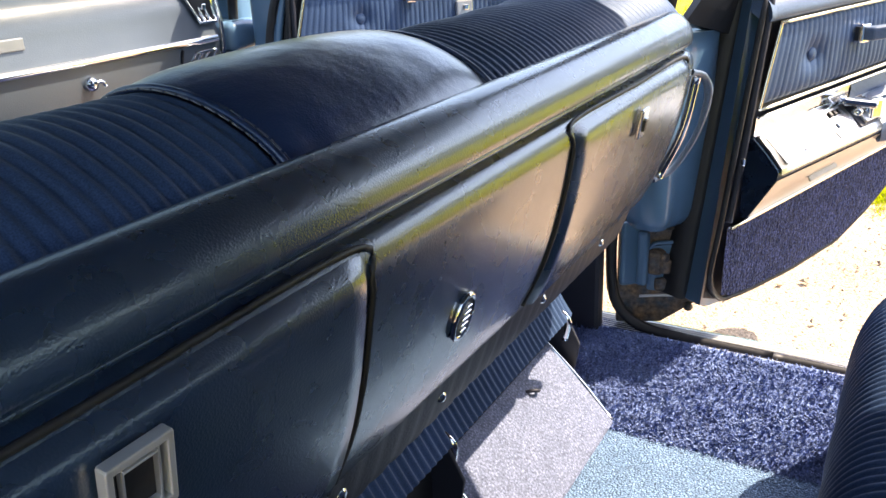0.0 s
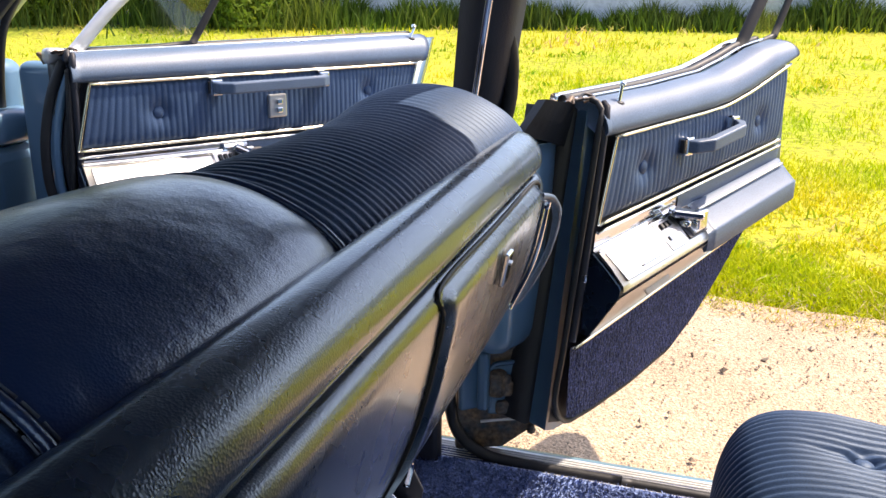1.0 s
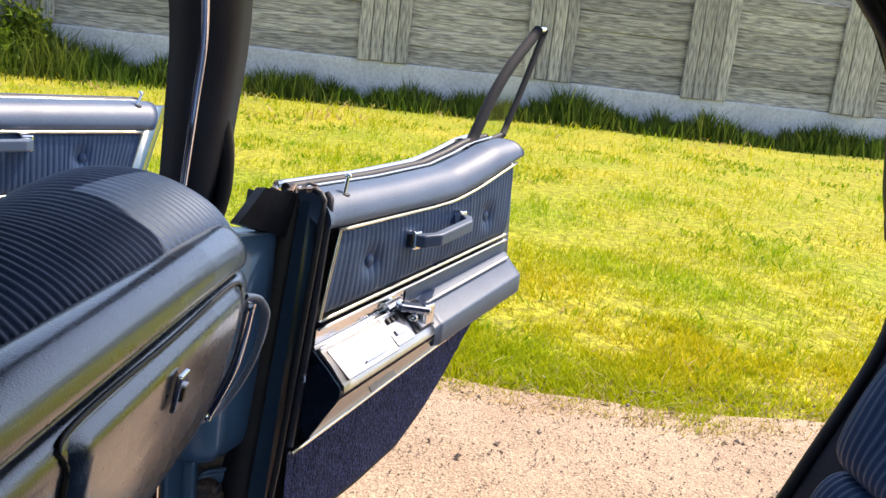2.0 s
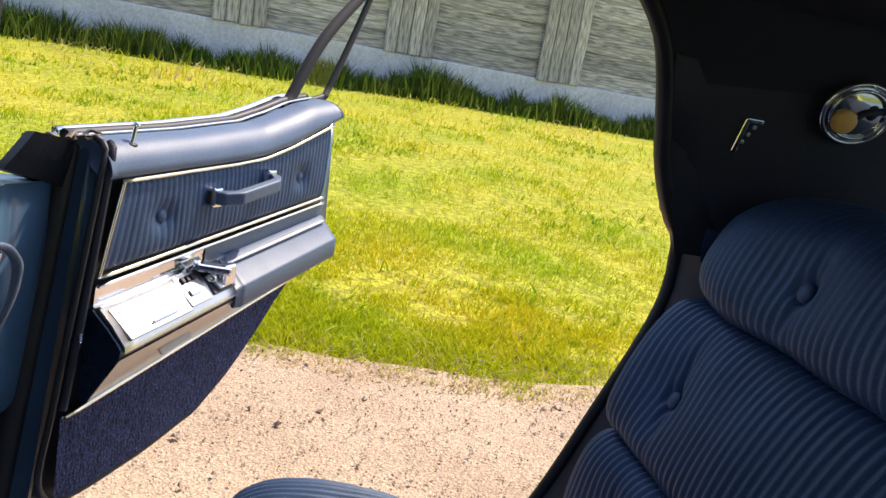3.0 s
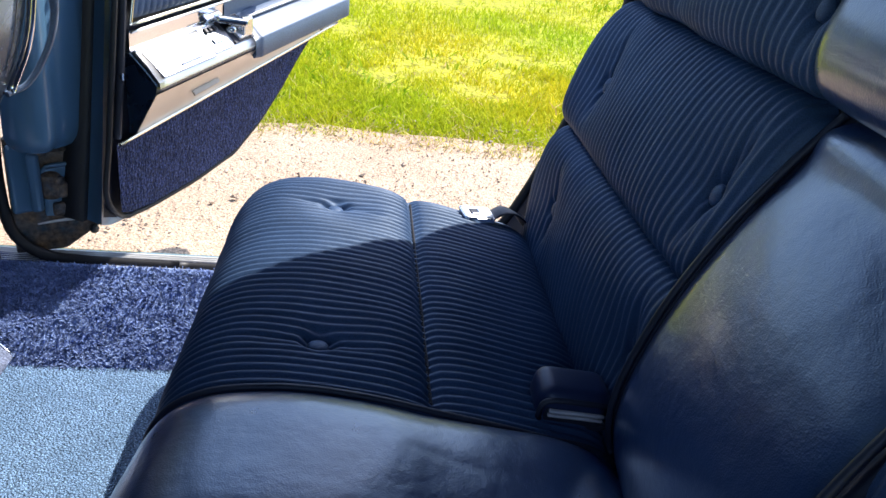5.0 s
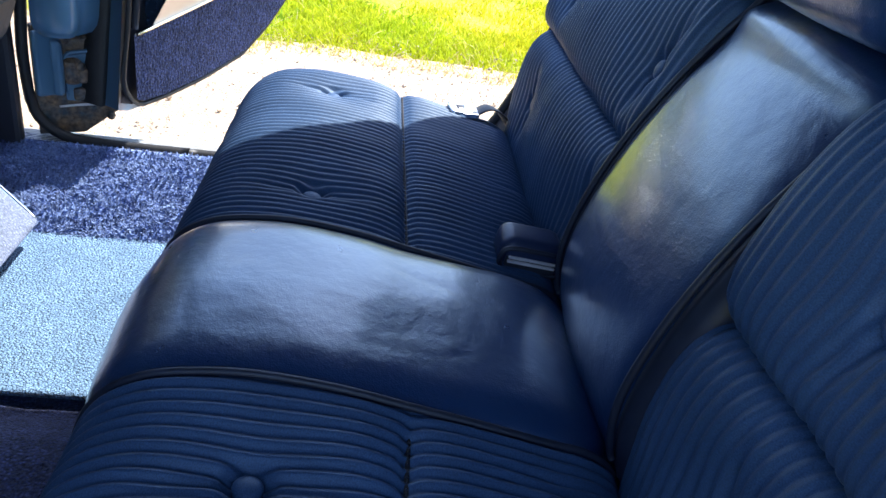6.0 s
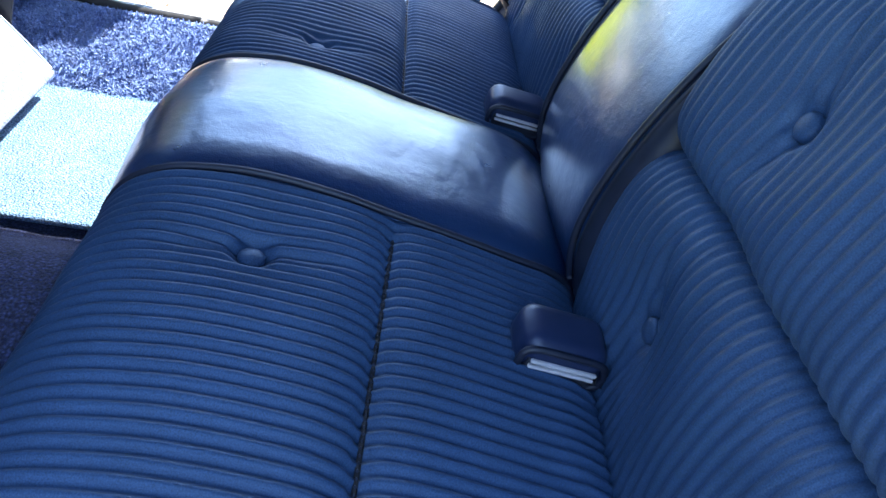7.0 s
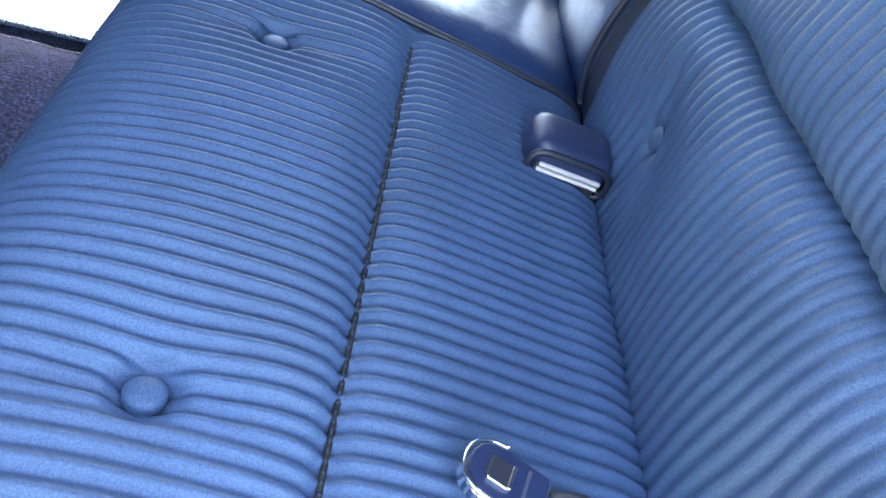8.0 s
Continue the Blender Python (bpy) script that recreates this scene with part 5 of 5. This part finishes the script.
    for k in range(5):
        c = Vector((front(1.0) + g2.uniform(-0.012, 0.02), 0.055 + g2.uniform(-0.02, 0.02), belt(0) - 0.004 + g2.uniform(-0.012, 0.008)))
        tube("torn_rubber", [c, c + Vector((g2.uniform(-0.02, 0.02), g2.uniform(-0.02, 0.02), g2.uniform(0, 0.012))), c + Vector((g2.uniform(-0.025, 0.025), g2.uniform(-0.02, 0.02), g2.uniform(-0.012, 0.01)))], g2.uniform(0.004, 0.008), RUSTY, dr, n=10, flat=0.5)
    part("edge_screw", box_bm((0.006, 0.014, 0.014), (front(0.73) + 0.012, -0.006, 0.728), 0.003), CHROME, dr)
    tube("edge_pad", [(front(0.62) + 0.014, -0.002, 0.62), (front(0.75) + 0.014, -0.002, 0.75), (front(0.97) + 0.012, 0.0, belt(0) - 0.03), (front(1.0) + 0.016, 0.012, belt(0) - 0.004)], 0.008, TRIM, dr, n=30, flat=0.8)
    # fixed pull handle
    (u0, z0), (u1, z1) = pull
    hb = bmesh.new()
    spine = [(0.0, -0.006), (0.006, -0.030), (0.030, -0.048), (u1 - u0 - 0.030, -0.048), (u1 - u0 - 0.006, -0.030), (u1 - u0, -0.006)]
    rings = []
    for a, w in spine:
        k = a / (u1 - u0)
        th = 0.010
        nx = 0.55 if 0.0 < k < 0.15 else -0.55 if 0.85 < k < 1.0 else 0.0
        zc = z0 + (z1 - z0) * k
        rings.append([hb.verts.new((u0 + a + nx * dw, w + dw, zc + dz)) for dw, dz in ((-th, 0.010), (-th, -0.012), (0.006, -0.014), (0.006, 0.012))])
    for r1, r2 in zip(rings, rings[1:]):
        for i in range(4):
            hb.faces.new((r1[i], r1[(i + 1) % 4], r2[(i + 1) % 4], r2[i]))
    hb.faces.new(rings[0][::-1])
    hb.faces.new(rings[-1])
    bmesh.ops.recalc_face_normals(hb, faces=hb.faces)
    bmesh.ops.bevel(hb, geom=hb.edges[:], offset=0.003, segments=2, affect="EDGES", profile=0.5)
    part("pull_handle", hb, PAD, dr, "blue-grey pull handle with chrome ends")
    for u, z in pull:
        part("handle_end", box_bm((0.026, 0.022, 0.034), (u + (0.004 if u == u0 else -0.004), -0.014, z), 0.004), CHROME, dr)
        part("end_mark", box_bm((0.004, 0.008, 0.024), (u + (-0.010 if u == u0 else 0.010), -0.016, z), 0.001), RUBBER, dr)
    # lock button
    lk = Vector((lock, 0.016, belt(lock) - 0.008))
    tube("lock_button", [lk, lk + Vector((0.004, 0.0, 0.016)), lk + Vector((0.008, 0.0, 0.032))], 0.0032, CHROME, dr, n=8)
    add("lock_cap", dome_mesh("lock_cap", 0.0055, 0.004, CHROME, 3, 10), dr, m=Matrix.Translation(lk + Vector((0.008, 0, 0.031))))
    add("lock_base", dome_mesh("lock_base", 0.010, 0.004, RUBBER, 3, 10), dr, m=Matrix.Translation(lk))
    # fixed quarter glass: front bar, back bar, pane
    f0, f1, b0, b1 = [Vector((u, 0.085, z)) for u, z in vent]
    tube("vent_bar", [f0, (f0 + f1) / 2 + Vector((-0.020, 0, 0.014)), f1], 0.013, bar_material or DARK, dr, n=12)
    tube("vent_frame", [b0, (b0 + b1) / 2 + Vector((0.004, 0, 0)), b1], 0.008, DARK, dr, n=12)
    tube("vent_frame", [f1, (f1 + b1) / 2, b1], 0.007, CHROME, dr, n=8)
    tube("vent_sill", [f0, (f0 + b0) / 2, b0], 0.008, RUBBER, dr, n=8)
    g = grid("vent_glass", np.array([[f0, f1], [b0, b1]]), GLASS, dr)
    g.visible_shadow = False
    if rake:
        tube("gold_trim", [(ends[1], -0.010, trim_top(ends[1])), (ends[1], -0.008, trim_low(ends[1]))], material=CHROME, parent=dr, **bar)
        # the closing edge leans forward towards the sill
        for ob in [dr] + list(dr.children):
            if ob == dr or ob.matrix_basis == Matrix.Identity(4):
                for vert in ob.data.vertices:
                    vert.co.x += rake * (vert.co.z - belt(L)) * min(1, max(0, (vert.co.x - L + 0.25) / 0.25))
    return dr


def bottom_rear(u):
    c = [(-0.12, 0.500), (-0.10, 0.470), (-0.06, 0.455), (0.0, 0.456), (0.12, 0.470), (0.25, 0.498), (0.34, 0.548), (0.42, 0.61), (0.49, 0.675), (0.55, 0.72), (0.70, 0.80)]
    return float(np.interp(u, [p[0] for p in c], [p[1] for p in c]))


def belt_rear(u):
    return float(np.interp(u, [-0.1, 0.0, 0.20, 0.38, 0.47, 0.55, 0.64, 0.70], [1.006, 1.010, 1.020, 1.036, 1.056, 1.078, 1.090, 1.092]))


def trim_rear(u):
    return float(np.interp(u, [-0.1, 0.0, 0.30, 0.374, 0.46, 0.637, 0.8], [0.951, 0.955, 0.972, 0.980, 0.999, 1.050, 1.09]))


REAR = Matrix(((0.872, 0.49, 0, 0.965), (-0.49, 0.872, 0, 0.367), (0, 0, 1, 0), (0, 0, 0, 1)))
for side_m in (Matrix.Identity(4), Matrix.Diagonal((-1, 1, 1, 1))):
    door(side_m @ REAR, "open rear car door with ribbed cloth panel and chrome armrest controls", 0.645, trim_rear, line((-0.034, 0.813), (0.584, 0.883)),
     line((0, 0.768), (0.60, 0.842)), line((0, 0.720), (0.65, 0.802)), line((-0.077, 0.612), (0.647, 0.745)), belt_rear, bottom_rear,
     lambda u: 0.062 - 0.02 * u, 0.225, 0.195, [(0.560, 1.060), (0.850, 1.345), (0.725, 1.093), (0.890, 1.350)], [(0.100, 0.892), (0.512, 0.934)], [(0.208, 0.918), (0.378, 0.942)], 0.16, (0.052, 0.158))


def bottom_front(u):
    return 0.43 + 0.07 * max(0, 1 - (u + 0.1) / 0.05) ** 2 if u < 0 else 0.43


a = radians(58)
ud = Vector((math.sin(a), -math.cos(a), 0))
o = Vector((1.263, 1.129, 0)) + ud * -0.394
FRONT = Matrix(((ud.x, -ud.y, 0, o.x), (ud.y, ud.x, 0, o.y), (0, 0, 1, 0), (0, 0, 0, 1)))
fd = door(FRONT, "open front car door with ribbed cloth panel and window switch", 0.845, line((0, 1.001), (0.8, 1.010)), lambda u: 0.877, line((0, 0.850), (0.8, 0.835)), line((0, 0.775), (0.8, 0.775)),
          line((-0.08, 0.66), (0.8, 0.68)), lambda u: 1.056 + 0.024 * u, bottom_front, lambda u: 0.062, 0.26, 0.30,
          [(0.000, 1.045), (0.290, 1.262), (0.252, 1.064), (0.376, 1.266)], [(0.131, 0.938), (0.651, 0.951)], [(0.246, 0.982), (0.516, 0.986)], 0.06, (0.034, 0.085), 0.795, 0.36, BRUSHED)
part("switch_plate", box_bm((0.044, 0.010, 0.050), (0.394, -0.012, 0.934), 0.003), SILVER, fd, "square silver switch plate")
for dz in (-0.009, 0.009):
    part("switch_key", box_bm((0.014, 0.008, 0.012), (0.396, -0.018, 0.934 + dz), 0.002), CHROME, fd)
# painted strip between two rubber seals down the hinge edge
edge = [(-0.018, 1.042), (-0.046, 0.981), (-0.066, 0.898), (-0.069, 0.823), (-0.061, 0.760), (-0.050, 0.62)]
for nm, shift, w, rad, mat, lab in (("hinge_seal", -0.012, 0.030, 0.0095, RUBBER, "curved black rubber hinge seal"), ("edge_strip", 0.006, 0.022, 0.0085, PAINT, "blue painted door edge"), ("hinge_seal", 0.024, 0.012, 0.0095, RUBBER, "")):
    tube(nm, [(u + shift, w, z) for u, z in edge], rad, mat, fd, lab, n=40)
part("hinge_knuckle", box_bm((0.040, 0.035, 0.030), (-0.035, 0.060, 1.050), 0.010, 3), SILVER, fd, "worn metal mirror joint")

# ---- dashboard ----
dash = thing("dashboard", "blue-grey dashboard with bright strip and glovebox", "dashboard")
DP = [(1.78, 1.035), (1.66, 1.045), (1.60, 1.030), (1.575, 1.00), (1.565, 0.955), (1.555, 0.918)]
DL = [(1.555, 0.905), (1.560, 0.86), (1.575, 0.80), (1.60, 0.745), (1.66, 0.72)]
xs3 = np.linspace(-0.84, 0.880, 40)
grid("upper_pad", np.array([[(x, y, z) for y, z in curve_points(DP, 24)] for x in xs3]), DASH, dash, "padded blue-grey upper dash")
grid("lower_panel", np.array([[(x, y, z) for y, z in curve_points(DL, 16)] for x in xs3]), DASH, dash, "blue-grey glovebox panel")
tube("bright_strip", [(x, 1.553, 0.911) for x in np.linspace(-0.84, 0.87, 12)], 0.008, CHROME, dash, n=12, sides=8)
part("nameplate", box_bm((0.09, 0.006, 0.022), (0.36, 1.562, 0.962), 0.002), SILVER, dash, "pale metal nameplate")
add("glovebox_lock", dome_mesh("glovebox_lock", 0.015, 0.012, CHROME), dash, m=Matrix.Translation((0.523, 1.555, 0.868)) @ pose(0, 0, 0, 90, 0, 0))
tube("lock_tab", [(0.523, 1.540, 0.872), (0.535, 1.536, 0.872), (0.540, 1.536, 0.862)], 0.004, CHROME, dash, n=6)
tube("glovebox_gap", [(0.765, 1.552, 0.898), (0.755, 1.562, 0.84), (0.74, 1.598, 0.745)], 0.003, RUBBER, dash, n=12, sides=6)
for outline in ([(0.800, 1.016), (0.866, 1.016), (0.878, 0.948), (0.829, 0.949)], [(0.803, 0.886), (0.866, 0.886), (0.836, 0.832), (0.768, 0.832)]):
    tl, tr, br, bl = [Vector((x, 1.560 + (0.22 * (z - 0.955) if z > 0.9 else 0.25 * (0.885 - z)) - 0.004, z)) for x, z in outline]
    vent = part("air_vent", prism_bm([(p.x, p.z) for p in (tl, tr, br, bl)], (min(p.y for p in (tl, tr, br, bl)) + 0.003, 1.60), 0.003), RUBBER, dash, "dark air vent in a chrome frame")
    for p, q in ((tl, tr), (tr, br), (br, bl), (bl, tl)):
        tube("vent_frame", [p, (p + q) / 2, q], 0.0042, CHROME, vent, n=6, sides=8)
    for k in (0.30, 0.62):
        tube("vent_bar", [tl.lerp(tr, k), (tl.lerp(tr, k) + bl.lerp(br, k)) / 2, bl.lerp(br, k)], 0.0048, CHROME, vent, n=6, sides=8)
    mid = (tl + tr + br + bl) / 4
    part("vent_knob", box_bm((0.012, 0.012, 0.014), mid + Vector((0, -0.006, 0)), 0.003), CHROME, vent)
part("end_cap", box_bm((0.120, 0.13, 0.070), (0.966, 1.600, 0.906), 0.022, 6), PAINT, dash, "blue painted dash end", smooth=True)
tube("end_trim", [(0.882, 1.560, 1.02), (0.884, 1.548, 0.95), (0.882, 1.548, 0.88), (0.868, 1.575, 0.78)], 0.005, CHROME, dash, n=20)
part("courtesy_switch", box_bm((0.036, 0.010, 0.016), (0.800, 1.578, 0.782), 0.003), AMBER, dash, "amber switch")
part("column_shroud", box_bm((0.10, 0.30, 0.10), (-0.40, 1.42, 0.86), 0.03, 3), DASH, dash)

# ---- rear pillar lamp and badge ----
PX = 0.745
ang = np.linspace(0, 2 * math.pi, 49)
bowl = [[(r2 * math.cos(t), 1.17 * r2 * math.sin(t), 0.009 * (1 - (r2 / 0.037) ** 2) + 0.003) for t in ang[:-1]] for r2 in np.linspace(0.002, 0.037, 8)]
pl = grid("pillar_lamp", np.array(bowl), CHROME, body, "round chrome reading lamp", close_v=True)
pl.matrix_basis = Matrix.Translation((PX - 0.038, -0.576, 1.227)) @ pose(0, 0, 0, 0, -90 - 20, 0)
tube("outer_ring", [(0.040 * math.cos(t), 0.047 * math.sin(t), 0.004) for t in ang], 0.004, CHROME, pl, n=60)
tube("inner_ring", [(0.032 * math.cos(t), 0.038 * math.sin(t), 0.007) for t in ang], 0.0025, CHROME, pl, n=60)
add("bulb_lens", dome_mesh("bulb_lens", 0.0165, 0.006, AMBER, 5, 24), pl, "amber lens", m=Matrix.Translation((-0.010, 0.018, 0.014)))
tube("switch_arm", [(0.010, -0.028, 0.008), (0.006, -0.005, 0.012), (-0.004, 0.008, 0.012)], 0.005, TRIM, pl, n=10)
add("switch_knob", dome_mesh("switch_knob", 0.012, 0.008, TRIM), pl, m=Matrix.Translation((0.006, -0.014, 0.006)))
pb = part("pillar_badge", box_bm((0.036, 0.006, 0.004), (0.0, 0.0, 0), 0.0012, turn=Matrix.Rotation(radians(-8), 4, "Z")), CHROME, body, "slim chrome badge plate")
pb.matrix_basis = Matrix.Translation((PX - 0.014, -0.440, 1.174)) @ pose(0, 0, 0, 0, -102, 0) @ Matrix.Diagonal((1.3, 1.3, 1, 1))
part("foot", box_bm((0.005, 0.018, 0.004), (0.016, -0.010, 0), 0.001), CHROME, pb)
for k in range(4):
    part("mark", box_bm((0.004, 0.004, 0.003), (0.010 - 0.008 * k, -0.012 + 0.004 * k, 0), 0.001), SILVER, pb)


# ---- seat belts ----
TONGUE = shader("bright_tongue", (0.75, 0.70, 0.70), 0.25, 0.2, vary=(60, (0.68, 0.63, 0.63), (0.8, 0.75, 0.75)))
def sleeve(x, y, z, turn, label):
    """A boxy webbing sleeve with a bright edged tongue, standing up out of the seat crease."""
    b = thing("belt_sleeve", label, "seat belt", Matrix.Translation((x, y, z)) @ pose(0, 0, 0, *turn))
    part("sleeve", box_bm((0.056, 0.082, 0.044), (0.014, 0, -0.001), 0.016, 5), PLASTIC, b, "dark blue plastic sleeve", smooth=True)
    loop = [(-0.0125, 0.036, -0.018), (-0.0135, 0.040, -0.006), (-0.0125, 0.034, 0.009), (-0.0135, 0.0, 0.012), (-0.0125, -0.034, 0.009), (-0.0135, -0.040, -0.006), (-0.0125, -0.036, -0.018), (-0.013, 0.0, -0.022), (-0.0125, 0.036, -0.018)]
    tube("collar", loop, 0.0034, PIPING, b, "stitched dark webbing collar", n=48, sides=8)
    part("mouth", box_bm((0.006, 0.066, 0.020), (-0.0115, 0.0, -0.010), 0.002), TRIM, b)
    for dz in (0.0, -0.006):
        part("tongue_edge", box_bm((0.004, 0.062, 0.0034), (-0.0165, 0.0, 0.000 + dz), 0.001), TONGUE, b)
    tube("webbing", [(0.0, -0.018, -0.01), (0.004, -0.045, -0.020), (0.006, -0.075, -0.05)], 0.020, TRIM, b, n=10, flat=0.12)


sleeve(-0.285, -0.269, 0.598, (11, -6, 2), "dark blue seat belt sleeve with a bright tongue")
sleeve(0.188, -0.271, 0.602, (8, -6, 2), "dark blue seat belt sleeve with a bright tongue")


def buckle(x, y, z, turn, label, face, nose):
    b = thing("belt_buckle", label, "seat belt", Matrix.Translation((x, y, z)) @ pose(0, 0, 0, *turn))
    # the leading edge bulges by nose: 1 is a half round, less is squarer
    nose = [(0.021 * math.copysign(abs(math.cos(q)) ** nose, math.cos(q)), 0.006 + 0.021 * math.sin(q) ** nose) for q in np.linspace(0, math.pi, 13)]
    part("frame", prism_bm(nose + [(-0.021, -0.025), (0.021, -0.025)], (-0.005, 0.005), 0.002, "z"), CHROME, b, "chrome buckle")
    part("face", prism_bm([(x * 0.9, y * 0.9) for x, y in nose] + [(-0.018, -0.022), (0.018, -0.022)], (0.0045, 0.0068), 0.0008, "z"), face, b)
    tube("rim", [(x, y, 0.006) for x, y in nose], 0.0014, CHROME, b, n=30, sides=6)
    part("slot", box_bm((0.017, 0.015, 0.003), (0.0, 0.006, 0.0070), 0.001), TRIM, b)
    part("flap", box_bm((0.030, 0.014, 0.005), (0, -0.016, 0.006), 0.002), face, b)
    part("slot_edge", box_bm((0.018, 0.0025, 0.003), (0, -0.001, 0.0078), 0.0008), CHROME, b)
    part("slot_edge", box_bm((0.0022, 0.013, 0.003), (-0.009, 0.006, 0.0078), 0.0008), CHROME, b)
    tube("webbing", [(0, -0.024, 0.0), (0, -0.045, 0.012), (0, -0.070, 0.004), (0.0, -0.095, -0.02)], 0.021, TRIM, b, "black webbing", n=12, flat=0.12)


buckle(0.698, -0.222, 0.598, (4, -4, 12), "chrome seat belt buckle on black webbing", BRUSHED, 0.3)
buckle(-0.640, -0.190, 0.618, (10, 10, -20), "chrome-edged navy seat belt buckle on dark webbing", PLASTIC, 0.9)
